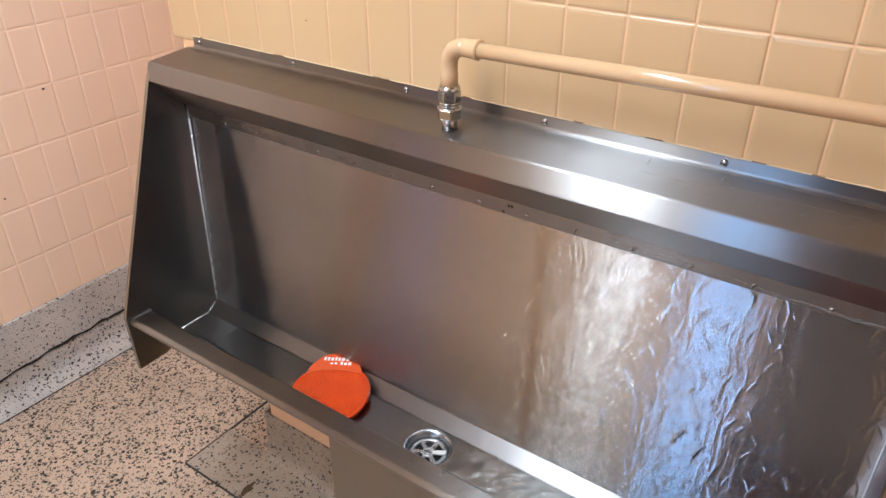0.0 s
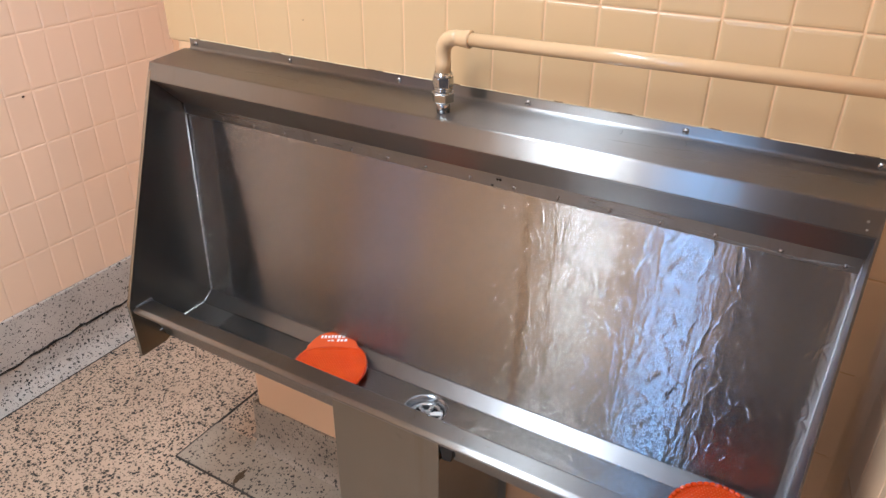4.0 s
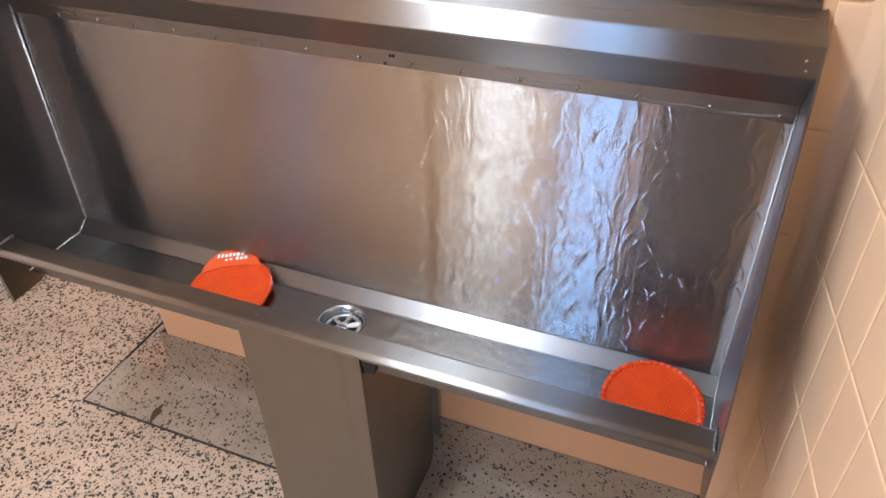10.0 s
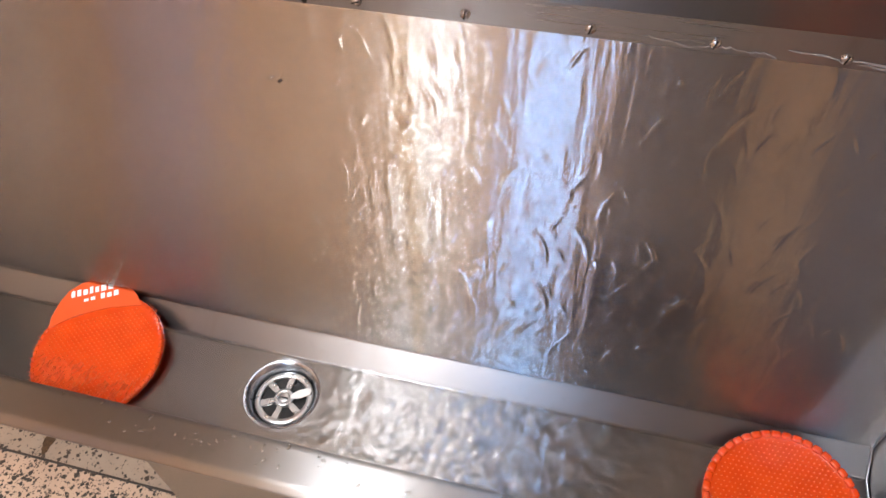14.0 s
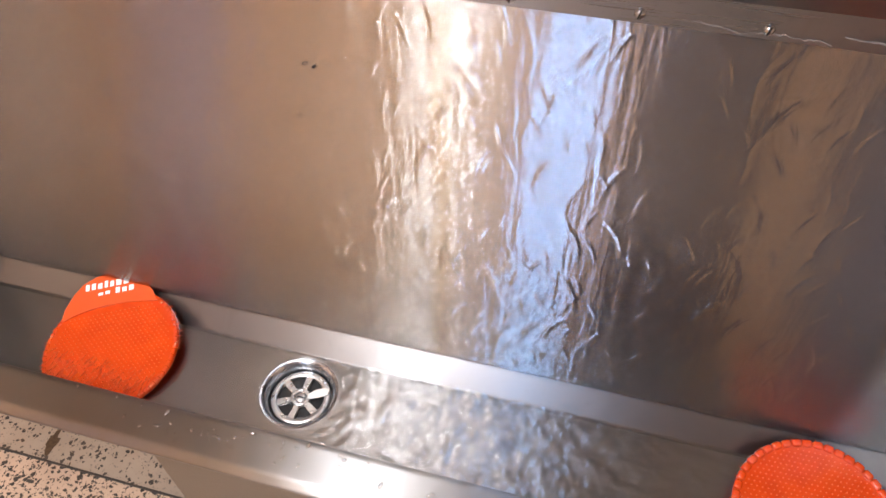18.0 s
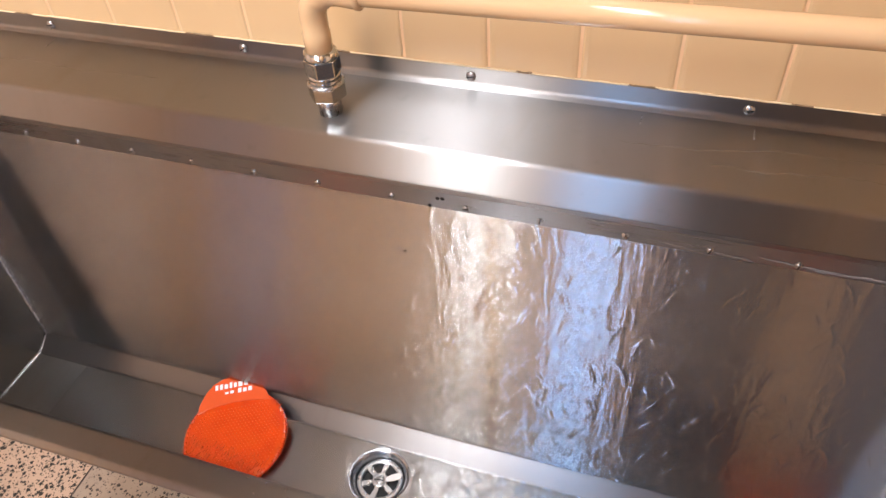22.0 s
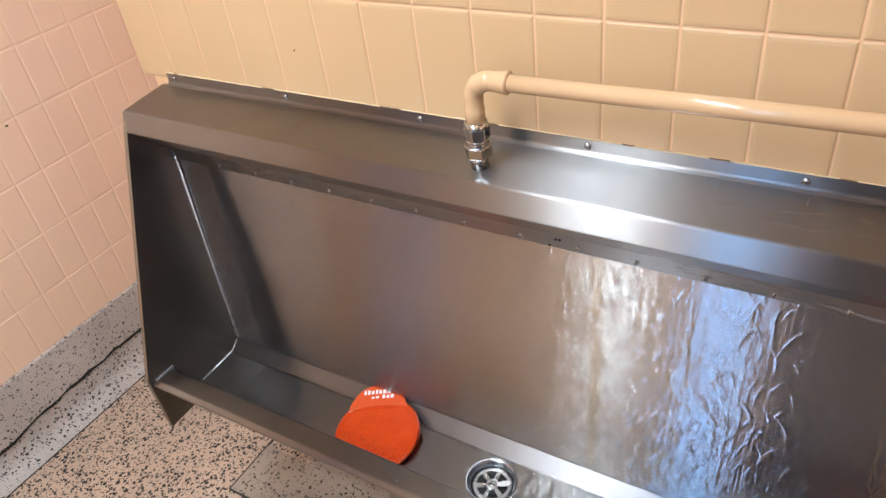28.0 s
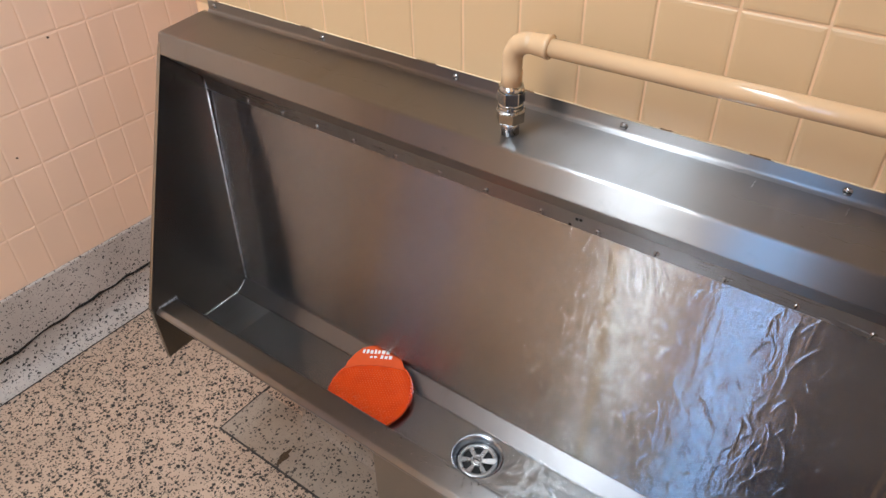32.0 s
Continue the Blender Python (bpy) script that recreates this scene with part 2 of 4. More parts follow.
def terrazzo(name, base, chip_a, chip_b, scale, share, grime=0.25, rough=0.42):
    m, n, l, p = material(name)
    v = world_coords(n, l)
    warp = n.new("ShaderNodeTexNoise")
    warp.inputs["Scale"].default_value = scale * 0.9
    l.new(v, warp.inputs["Vector"])
    wv = mix(n, l, 0.012, v, warp.outputs["Color"], "ADD")
    col = mix(n, l, ramp(n, l, noise_tex(n, l, v, 5.0, 6), [(0.3, (0, 0, 0)), (0.7, (1, 1, 1))]), base, tuple(x * (1 - grime) for x in base))
    fine = noise_tex(n, l, v, 420.0, 3)
    col = mix(n, l, ramp(n, l, fine, [(0.55, (0, 0, 0)), (0.75, (0.5, 0.5, 0.5))]), col, tuple(x * 0.62 for x in base))
    for s, part_share, c in ((scale * 1.9, share * 0.55, chip_b), (scale, share, chip_a)):
        vo = n.new("ShaderNodeTexVoronoi")
        vo.distance = "MANHATTAN"
        vo.inputs["Scale"].default_value, vo.inputs["Randomness"].default_value = s, 1.0
        l.new(wv, vo.inputs["Vector"])
        sep = n.new("ShaderNodeSeparateColor")
        l.new(vo.outputs["Color"], sep.inputs[0])
        pick = math_node(n, l, "LESS_THAN", sep.outputs[0], part_share)
        size = math_node(n, l, "MULTIPLY_ADD", sep.outputs[1], 0.42)
        size.node.inputs[2].default_value = 0.34
        inside = math_node(n, l, "LESS_THAN", vo.outputs["Distance"], size)
        on = math_node(n, l, "MULTIPLY", pick, inside)
        tone = mix(n, l, sep.outputs[2], c, tuple(x * 2.2 for x in c))
        col = mix(n, l, on, col, tone)
    dirt = noise_tex(n, l, v, 2.2, 6, 0.65)
    col = mix(n, l, ramp(n, l, dirt, [(0.52, (0, 0, 0)), (0.78, (0.30, 0.30, 0.30))]), col, (0.24, 0.17, 0.11))
    l.new(col, p.inputs["Base Color"])
    l.new(ramp(n, l, dirt, [(0.3, (rough,) * 3), (0.7, (rough + 0.25,) * 3)]), p.inputs["Roughness"])
    l.new(bump(n, l, fine, 0.12, 0.001), p.inputs["Normal"])
    return m


def plain(name, colour, rough=0.5, metal=0.0, var=0.15, scale=20.0):
    m, n, l, p = material(name)
    v = world_coords(n, l)
    f = noise_tex(n, l, v, scale, 5)
    l.new(mix(n, l, f, colour, tuple(x * (1 - 2 * var) for x in colour)), p.inputs["Base Color"])
    l.new(ramp(n, l, f, [(0.3, (rough * 0.8,) * 3), (0.7, (min(1, rough * 1.25),) * 3)]), p.inputs["Roughness"])
    p.inputs["Metallic"].default_value = metal
    l.new(bump(n, l, noise_tex(n, l, v, scale * 8, 2), 0.08, 0.001), p.inputs["Normal"])
    return m


def glow(name, colour, strength):
    m, n, l, p = material(name)
    n.remove(p)
    e = n.new("ShaderNodeEmission")
    e.inputs[0].default_value, e.inputs[1].default_value = (*colour, 1), strength
    l.new(e.outputs[0], n["Material Output"].inputs[0])
    return m


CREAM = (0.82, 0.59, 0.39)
# one tile paint in three tones: each wall's light or shade is coloured in
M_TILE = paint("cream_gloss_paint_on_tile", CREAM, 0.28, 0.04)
M_TILE_LEFT = paint("lit_pinkish_cream_gloss_paint_on_tile", (0.95, 0.715, 0.525), 0.28, 0.03)
M_TILE_BACK = paint("shaded_yellow_cream_gloss_paint_on_tile", (0.555, 0.38, 0.20), 0.28, 0.03)
M_WALL = paint("cream_painted_wall", (0.88, 0.62, 0.41), 0.35)
M_GROUT = paint("cream_painted_joint", (0.70, 0.46, 0.26), 0.5, 0.06)
M_PIPE = paint("cream_gloss_pipe_paint", (0.56, 0.38, 0.21), 0.16, 0.05)
M_CEIL = paint("white_ceiling_paint", (0.80, 0.76, 0.70), 0.7, 0.04)
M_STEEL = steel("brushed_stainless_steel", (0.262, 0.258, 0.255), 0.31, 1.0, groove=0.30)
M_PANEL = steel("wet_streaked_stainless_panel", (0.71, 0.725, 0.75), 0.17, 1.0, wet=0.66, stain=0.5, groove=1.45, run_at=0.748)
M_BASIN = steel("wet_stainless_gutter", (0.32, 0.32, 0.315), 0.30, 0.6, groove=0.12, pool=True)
# the gutter's steel again, darkened in colour to dim the light on the ledge
M_LEDGE = steel("darkened_wet_stainless_ledge", (0.18, 0.18, 0.182), 0.30, 0.6, groove=0.15)
M_STEEL_DULL = steel("dull_stainless_steel", (0.44, 0.46, 0.49), 0.28, 0.8, groove=0.25)
M_STRIP_STEEL = steel("stained_steel_strip", (0.34, 0.345, 0.36), 0.28, 0.8, stain=0.6, groove=0.25)
# left end panel: dull steel with its dark reflections put into the colour
M_SIDE = steel("darkened_dull_steel", (0.33, 0.315, 0.285), 0.25, 0.8, groove=0.12)
M_PED = steel("satin_steel_cover", (0.30, 0.29, 0.265), 0.40, 0.0, stain=0.5, groove=0.5)
M_CHROME = plain("worn_chrome", (0.52, 0.54, 0.54), 0.14, 1.0, 0.12, 60)
M_GRATE = plain("matt_worn_chrome", (0.66, 0.66, 0.65), 0.30, 0.85, 0.15, 120)
M_SCREW = plain("steel_screw", (0.48, 0.47, 0.46), 0.28, 1.0, 0.2, 300)
M_FLOOR = terrazzo("cream_terrazzo", (0.645, 0.50, 0.37), (0.013, 0.013, 0.012), (0.05, 0.045, 0.04), 104.0, 0.80)
M_BORDER = terrazzo("grey_terrazzo_border", (0.46, 0.395, 0.31), (0.028, 0.025, 0.022), (0.15, 0.13, 0.11), 125.0, 0.42, 0.30)
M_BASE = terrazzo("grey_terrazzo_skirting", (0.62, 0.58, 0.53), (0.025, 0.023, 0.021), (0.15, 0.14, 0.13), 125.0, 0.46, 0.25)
# skirting terrazzo again, browner: grime, plus the trough's shade put into the colour
M_BASE_LOW = terrazzo("shaded_dirty_grey_terrazzo_skirting", (0.44, 0.38, 0.31), (0.025, 0.023, 0.021), (0.15, 0.13, 0.11), 125.0, 0.42, 0.4)
M_STRIP = plain("dark_divider_strip", (0.05, 0.045, 0.04), 0.5)
M_CRACK = plain("dark_crack", (0.015, 0.012, 0.01), 0.9)
M_BLACK = plain("black_rubber", (0.012, 0.013, 0.018), 0.45)
M_VOID = plain("drain_dark", (0.01, 0.01, 0.01), 0.4)
M_DARK_PANEL = plain("dull_grey_brown_panel_paint", (0.17, 0.155, 0.168), 0.4)
M_LILAC = plain("pale_lilac_paint", (0.80, 0.71, 0.84), 0.35)
M_FRAME = plain("white_window_paint", (0.75, 0.73, 0.70), 0.35)
M_INK = plain("white_print", (0.85, 0.82, 0.78), 0.5)
M_SEAL = plain("dirty_sealant", (0.30, 0.20, 0.11), 0.8, 0, 0.4, 120)
M_FRINGE = plain("brittle_cream_paint_edge", (0.74, 0.60, 0.38), 0.5, 0, 0.12, 160)
M_STAIN = plain("brown_floor_stain", (0.10, 0.06, 0.025), 0.6, 0, 0.35, 200)
M_FILLER = plain("whitish_wall_filler", (0.78, 0.72, 0.64), 0.7, 0, 0.1, 90)
M_LIME = plain("pale_limescale", (0.38, 0.36, 0.35), 0.6, 0, 0.3, 220)
M_TIDE = plain("faint_brown_tide_mark", (0.13, 0.105, 0.08), 0.5, 0, 0.3, 160)
M_BRIGHT = glow("added_pale_pane_glow", (1.0, 0.97, 0.90), 2.4)
M_SKY = glow("blue_sky_outside", (0.50, 0.70, 1.0), 2.4)
M_LAMP = glow("lamp_diffuser_glow", (0.98, 0.97, 0.95), 2.0)


def rubber():
    m, n, l, p = material("orange_red_translucent_rubber")
    v = world_coords(n, l)
    f = noise_tex(n, l, v, 40.0, 4)
    l.new(mix(n, l, f, (0.70, 0.074, 0.003), (0.46, 0.032, 0.002)), p.inputs["Base Color"])
    p.inputs["Roughness"].default_value = 0.14
    p.inputs["Transmission Weight"].default_value = 0.0
    p.inputs["IOR"].default_value = 1.42
    p.inputs["Subsurface Weight"].default_value = 0.45
    p.inputs["Subsurface Radius"].default_value = (0.012, 0.003, 0.001)
    p.inputs["Subsurface Scale"].default_value = 0.6
    p.inputs["Coat Weight"].default_value = 0.8
    p.inputs["Coat Roughness"].default_value = 0.04
    l.new(bump(n, l, noise_tex(n, l, v, 160.0, 3), 0.35, 0.0012), p.inputs["Normal"])
    return m


def water(name, share, strength, scale, gloss=0.05):
    m, n, l, p = material(name)
    n.remove(p)
    t = n.new("ShaderNodeBsdfTransparent")
    g = n.new("ShaderNodeBsdfGlossy")
    g.inputs["Roughness"].default_value = gloss
    f = n.new("ShaderNodeFresnel")
    f.inputs["IOR"].default_value = 1.33
    nor = bump(n, l, ripples(n, l), strength, scale)
    l.new(nor, g.inputs["Normal"])
    l.new(nor, f.inputs["Normal"])
    fac = math_node(n, l, "MULTIPLY_ADD", f.outputs[0], 1.0)
    fac.node.inputs[2].default_value = share
    mx = n.new("ShaderNodeMixShader")
    l.new(fac, mx.inputs[0])
    l.new(t.outputs[0], mx.inputs[1])
    l.new(g.outputs[0], mx.inputs[2])
    l.new(mx.outputs[0], n["Material Output"].inputs[0])
    return m


M_FILM = water("thin_running_water", 0.0, 0.6, 0.001, 0.20)
M_WATER = water("shallow_gutter_water", 0.20, 0.10, 0.001, 0.09)
M_MAT = rubber()
# paler than the mat: stud glints are put into the colour; bristles share it
M_STUD = plain("glint_tinted_orange_stud_and_bristle", (0.78, 0.14, 0.045), 0.10)
M_TAB = plain("pale_orange_rubber_tab", (0.70, 0.10, 0.025), 0.12)

# ---- mesh helpers ----


def finish(bm, name, mat, smooth=False):
    me = bpy.data.meshes.new(name)
    bmesh.ops.recalc_face_normals(bm, faces=bm.faces)
    bm.to_mesh(me)
    bm.free()
    for m in (mat if isinstance(mat, (list, tuple)) else (mat,)):
        me.materials.append(m)
    if smooth:
        for f in me.polygons:
            f.use_smooth = True
    return me


def part(name, bm, mat, parent=None, label="", smooth=False):
    ob = new(name, finish(bm, name, mat, smooth))
    if parent is not None:
        ob.parent = parent
    if label:
        ob["label"] = label
    return ob


def box(x0, x1, y0, y1, z0, z1, bevel=0.0, seg=2, bm=None):
    own = bm is None
    bm = bm or bmesh.new()
    r = bmesh.ops.create_cube(bm, size=1.0, matrix=Matrix.Translation(((x0 + x1) / 2, (y0 + y1) / 2, (z0 + z1) / 2)) @ Matrix.Diagonal((x1 - x0, y1 - y0, z1 - z0, 1)))
    if bevel and own:
        bmesh.ops.bevel(bm, geom=bm.edges[:], offset=bevel, segments=seg, affect="EDGES", profile=0.5)
    return bm


def prism(outline, axis, a, b, bevel=0.0, seg=2):
    """A closed outline of (u, v) pairs drawn out along x, y or z from a to b."""
    bm = bmesh.new()
    put = {"x": lambda u, v, w: (w, u, v), "y": lambda u, v, w: (u, w, v), "z": lambda u, v, w: (u, v, w)}[axis]
    lo = [bm.verts.new(put(u, v, a)) for u, v in outline]
    hi = [bm.verts.new(put(u, v, b)) for u, v in outline]
    bm.faces.new(lo)
    bm.faces.new(hi[::-1])
    for i in range(len(outline)):
        j = (i + 1) % len(outline)
        bm.faces.new((lo[i], lo[j], hi[j], hi[i]))
    if bevel:
        bmesh.ops.bevel(bm, geom=bm.edges[:], offset=bevel, segments=seg, affect="EDGES", profile=0.5)
    return bm


def sheet(profile, x0, x1, thick=0.0015, nx=1, turn=1):
    """A bent sheet: an open profile of (y, z) pairs drawn along x, with thickness."""
    pts = [Vector(p) for p in profile]
    off = []
    for i, p in enumerate(pts):
        a = (pts[i] - pts[i - 1]).normalized() if i else None
        b = (pts[i + 1] - pts[i]).normalized() if i + 1 < len(pts) else None
        d = ((a or b) + (b or a)).normalized()
        off.append(p + Vector((-d.y, d.x)) * thick * turn)
    bm = bmesh.new()
    grid = []
    for k in range(nx + 1):
        x = x0 + (x1 - x0) * k / nx
        grid.append([bm.verts.new((x, p.x, p.y)) for p in pts] + [bm.verts.new((x, p.x, p.y)) for p in reversed(off)])
    m = len(grid[0])
    for k in range(nx):
        for i in range(m):
            j = (i + 1) % m
            bm.faces.new((grid[k][i], grid[k][j], grid[k + 1][j], grid[k + 1][i]))
    bm.faces.new(grid[0])
    bm.faces.new(grid[-1][::-1])
    return bm


def rounded(profile, radius, seg=4):
    """Rounds the inner corners of an open profile of (u, v) pairs."""
    pts = [Vector(p) for p in profile]
    out = [pts[0]]
    for i in range(1, len(pts) - 1):
        a, b = (pts[i - 1] - pts[i]), (pts[i + 1] - pts[i])
        r = min(radius, a.length * 0.45, b.length * 0.45)
        s, e = pts[i] + a.normalized() * r, pts[i] + b.normalized() * r
        for k in range(seg + 1):
            t = k / seg
            out.append(s * (1 - t) ** 2 + pts[i] * 2 * t * (1 - t) + e * t * t)
    out.append(pts[-1])
    return [(p.x, p.y) for p in out]


def tube(points, radii, seg=24, bm=None):
    """A round tube through points; radii one a point."""
    bm = bm or bmesh.new()
    pts = [Vector(p) for p in points]
    rings = []
    side = None
    for i, p in enumerate(pts):
        d = (pts[min(i + 1, len(pts) - 1)] - pts[max(i - 1, 0)]).normalized()
        if side is None:
            side = d.orthogonal().normalized()
        side = (side - d * side.dot(d)).normalized()
        up = d.cross(side)
        rings.append([bm.verts.new(p + (side * math.cos(a) + up * math.sin(a)) * radii[i]) for a in [2 * math.pi * k / seg for k in range(seg)]])
    for a, b in zip(rings, rings[1:]):
        for k in range(seg):
            bm.faces.new((a[k], a[(k + 1) % seg], b[(k + 1) % seg], b[k]))
    bm.faces.new(rings[0][::-1])
    bm.faces.new(rings[-1])
    return bm


def lathe(profile, seg=32, cx=0.0, cy=0.0, caps=True):
    """A solid of (radius, z) pairs turned about a vertical axis."""
    bm = bmesh.new()
    rings = [[bm.verts.new((cx + r * math.cos(2 * math.pi * k / seg), cy + r * math.sin(2 * math.pi * k / seg), z)) for k in range(seg)] for r, z in profile]
    for a, b in zip(rings, rings[1:]):
        for k in range(seg):
            bm.faces.new((a[k], a[(k + 1) % seg], b[(k + 1) % seg], b[k]))
    if caps:
        bm.faces.new(rings[0][::-1])
        bm.faces.new(rings[-1])
    return bm


def empty(name, at=(0, 0, 0)):
    ob = new(name)
    ob.location = at
    ob.empty_display_size = 0.05
    return ob


def setting(ob, label):
    return tagged(ob, label=label, kind="structure")


# ---- the place ----
LEFT_X, RIGHT_X, NIB_X, LOW_Y, CEIL = -0.80, 1.262, -0.042, 0.060, 2.40
SPLAY = 9.4  # the right wall opens out by this angle
RIGHT_WALL = Matrix.Translation((RIGHT_X, 0, 0)) @ pose(0, 0, 0, 0, 0, SPLAY - 90)
OUT_X = RIGHT_X + 0.42
DEEP_Y = 0.62
SPLIT_Z = 0.452

floor = setting(part("floor", box(LEFT_X - 0.2, OUT_X, FRONT_Y - 0.2, DEEP_Y + 0.2, -0.12, 0.0), M_FLOOR), "cream terrazzo floor with dense black stone chips")
floor_border = setting(part("floor_border", box(-0.193, RIGHT_X, -0.101, LOW_Y - 0.012, -0.02, 0.004), M_BORDER), "worn grey terrazzo border along the wall foot")
div = part("divider_strip", box(-0.1955, -0.1925, -0.103, 0.40, -0.01, 0.0055), M_STRIP, floor, "dark divider strip")
part("divider_strip", box(-0.1955, RIGHT_X, -0.1035, -0.1005, -0.01, 0.0055), M_STRIP, floor, "dark divider strip")
part("divider_strip", box(-0.737, -0.734, FRONT_Y, DEEP_Y, -0.01, 0.0025), M_STRIP, floor, "dark divider strip")

ceiling = setting(part("ceiling", box(LEFT_X - 0.2, OUT_X, FRONT_Y - 0.2, DEEP_Y + 0.2, CEIL, CEIL + 0.1), M_CEIL), "plain off-white painted ceiling")
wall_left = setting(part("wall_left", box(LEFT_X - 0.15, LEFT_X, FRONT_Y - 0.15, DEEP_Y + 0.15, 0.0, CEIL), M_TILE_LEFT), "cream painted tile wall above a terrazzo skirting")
wall_deep = setting(part("wall_deep", box(LEFT_X, NIB_X, DEEP_Y, DEEP_Y + 0.15, 0.0, CEIL), M_WALL), "plain cream painted wall in the recess")


def nib_outline(face, r, seg=6):
    """The projecting wall: front face at y = face, a rounded left corner, a return to the recess."""
    out = [(RIGHT_X, face)]
    for k in range(seg + 1):
        a = math.pi / 2 * k / seg
        out.append((NIB_X + r - r * math.sin(a), face + r - r * math.cos(a)))
    return out + [(NIB_X, DEEP_Y), (RIGHT_X, DEEP_Y)]


wall_back = setting(part("wall_back", prism(nib_outline(0.0, 0.030), "z", SPLIT_Z, CEIL), M_GROUT), "cream painted tile wall behind the steel trough")
wall_low = setting(part("wall_low", prism(nib_outline(LOW_Y, 0.030), "z", 0.0, SPLIT_Z), M_WALL), "cream painted wall set back under the trough")
# a small cove between the back wall and the splayed wall
CR = 0.034
CL = CR / math.tan(radians((90 + SPLAY) / 2))
corner = [(RIGHT_X - CL + CR * math.sin(radians((90 - SPLAY) * k / 8)), -CR + CR * math.cos(radians((90 - SPLAY) * k / 8))) for k in range(9)] + [(RIGHT_X + 0.010, 0.001), (RIGHT_X - CL, 0.001)]
wall_corner = setting(part("wall_corner", prism(corner, "z", 0.0, CEIL), M_TILE, None, "", False), "rounded cream painted corner beside the trough")
wall_pier = setting(part("wall_pier", box(1.256, RIGHT_X + 0.06, 0.002, LOW_Y, 0.0, SPLIT_Z), M_WALL), "narrow cream pier beside the recess")
wall_right = setting(part("wall_right", box(-0.02, 1.62, 0.0, 0.12, 0.0, CEIL), M_GROUT), "cream painted tile wall beside the trough end")
wall_right.matrix_basis = RIGHT_WALL

# front wall behind the camera, with the window opening and the added one
bm = bmesh.new()
for a in ((LEFT_X, WIN[0][0], 0, CEIL), (WIN[0][1], WIN[1][0], 0, WZ1), (WIN[1][1], OUT_X - 0.10, 0, CEIL), (WIN[0][0], WIN[0][1], 0, WZ0[0]), (WIN[1][0], WIN[1][1], 0, WZ0[1]), (WIN[0][0], WIN[1][1], WZ1, CEIL)):
    box(a[0], a[1], FRONT_Y - 0.15, FRONT_Y, a[2], a[3], bm=bm)
wall_front = setting(part("wall_front", bm, M_WALL), "cream painted wall with a window and an added pane")
win = setting(empty("window_1", (0.54, FRONT_Y, WZ0[1])), "white window, blue pane to the sky, white pane added for light")
for (x0, x1), z0 in zip(WIN, WZ0):
    for a in ((x0, x0 + 0.02, z0, WZ1), (x1 - 0.02, x1, z0, WZ1), (x0 + 0.02, x1 - 0.02, z0, z0 + 0.02), (x0 + 0.02, x1 - 0.02, WZ1 - 0.02, WZ1)):
        fr = part("window_frame", box(a[0], a[1], FRONT_Y - 0.09, FRONT_Y - 0.05, a[2], a[3]), M_FRAME, win)
        fr.matrix_parent_inverse = Matrix.Translation((-0.54, -FRONT_Y, -WZ0[1]))
setting(part("backdrop", box(-0.1, 0.536, FRONT_Y - 0.42, FRONT_Y - 0.40, 0.9, 2.55), M_BRIGHT), "added pale glow behind the added white pane")
setting(part("backdrop", box(0.54, 1.2, FRONT_Y - 0.42, FRONT_Y - 0.40, 0.9, 2.55), M_SKY), "blue sky outside the window")
# unseen dark boards, added in place of a person mirrored in the steel
dark_board = setting(part("dark_reflector_1", box(0.50, 1.52, -0.030, -0.002, 0.01, 2.03, 0.004), M_DARK_PANEL), "added dark panel on the right wall, for the steel to mirror")
dark_board.matrix_basis = RIGHT_WALL
setting(part("dark_reflector_2", box(0.93, 1.265, FRONT_Y + 0.002, FRONT_Y + 0.028, 0.03, 2.03, 0.004), M_DARK_PANEL), "added dark panel on the front wall, for the steel to mirror")
# unseen panel, added to put a lilac band into the steel's reflection
setting(part("lilac_reflector", box(-0.575, -0.285, FRONT_Y + 0.002, FRONT_Y + 0.018, 0.55, 2.10, 0.003), M_LILAC), "added unseen lilac panel that tints the steel's reflection")
lamp = tagged(empty("ceiling_light", (LAMP[0], LAMP[1], CEIL)), "long flush ceiling light fitting, lit", "lamp")
part("diffuser", box(-0.125, 0.125, -0.53, 0.53, -0.035, -0.020, 0.003), M_LAMP, lamp, "glowing opal diffuser")
for a in ((-0.145, -0.125, -0.55, 0.55), (0.125, 0.145, -0.55, 0.55), (-0.125, 0.125, -0.55, -0.53), (-0.125, 0.125, 0.53, 0.55)):
    part("frame", box(a[0], a[1], a[2], a[3], -0.040, 0.0), M_FRAME, lamp)

# ---- steel trough ----
LEN = 1.200
trough = tagged(empty("urinal_trough", (0.0, 0.0, 0.52)), "wall-hung brushed stainless steel trough urinal, wet", "urinal")
TINV = Matrix.Translation((0, 0, -0.52))


def tpart(name, bm, mat, label="", smooth=False, parent=None):
    ob = part(name, bm, mat, parent or trough, label, smooth)
    if parent is None:
        ob.matrix_parent_inverse = TINV
    return ob


# hood: wall flange, top, fascia and the underside that runs back to the spray strip
tpart("wall_flange", sheet(rounded([(-0.0015, 1.1155), (-0.0022, 1.0985), (-0.0075, 1.0955)], 0.003), 0.012, LEN - 0.006, 0.0012), M_STEEL, "upstand flange with slotted screws")
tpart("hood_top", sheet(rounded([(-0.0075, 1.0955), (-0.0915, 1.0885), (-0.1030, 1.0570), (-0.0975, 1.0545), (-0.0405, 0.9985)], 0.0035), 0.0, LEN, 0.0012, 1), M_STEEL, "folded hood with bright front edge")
strip = tpart("spray_strip", sheet([(-0.0410, 0.9995), (-0.0365, 0.9750)], 0.010, LEN - 0.003, 0.0015), M_STRIP_STEEL, "screwed strip with water stains")
# limescale crust on the strip, drawn out along its lower edge
random.seed(41)
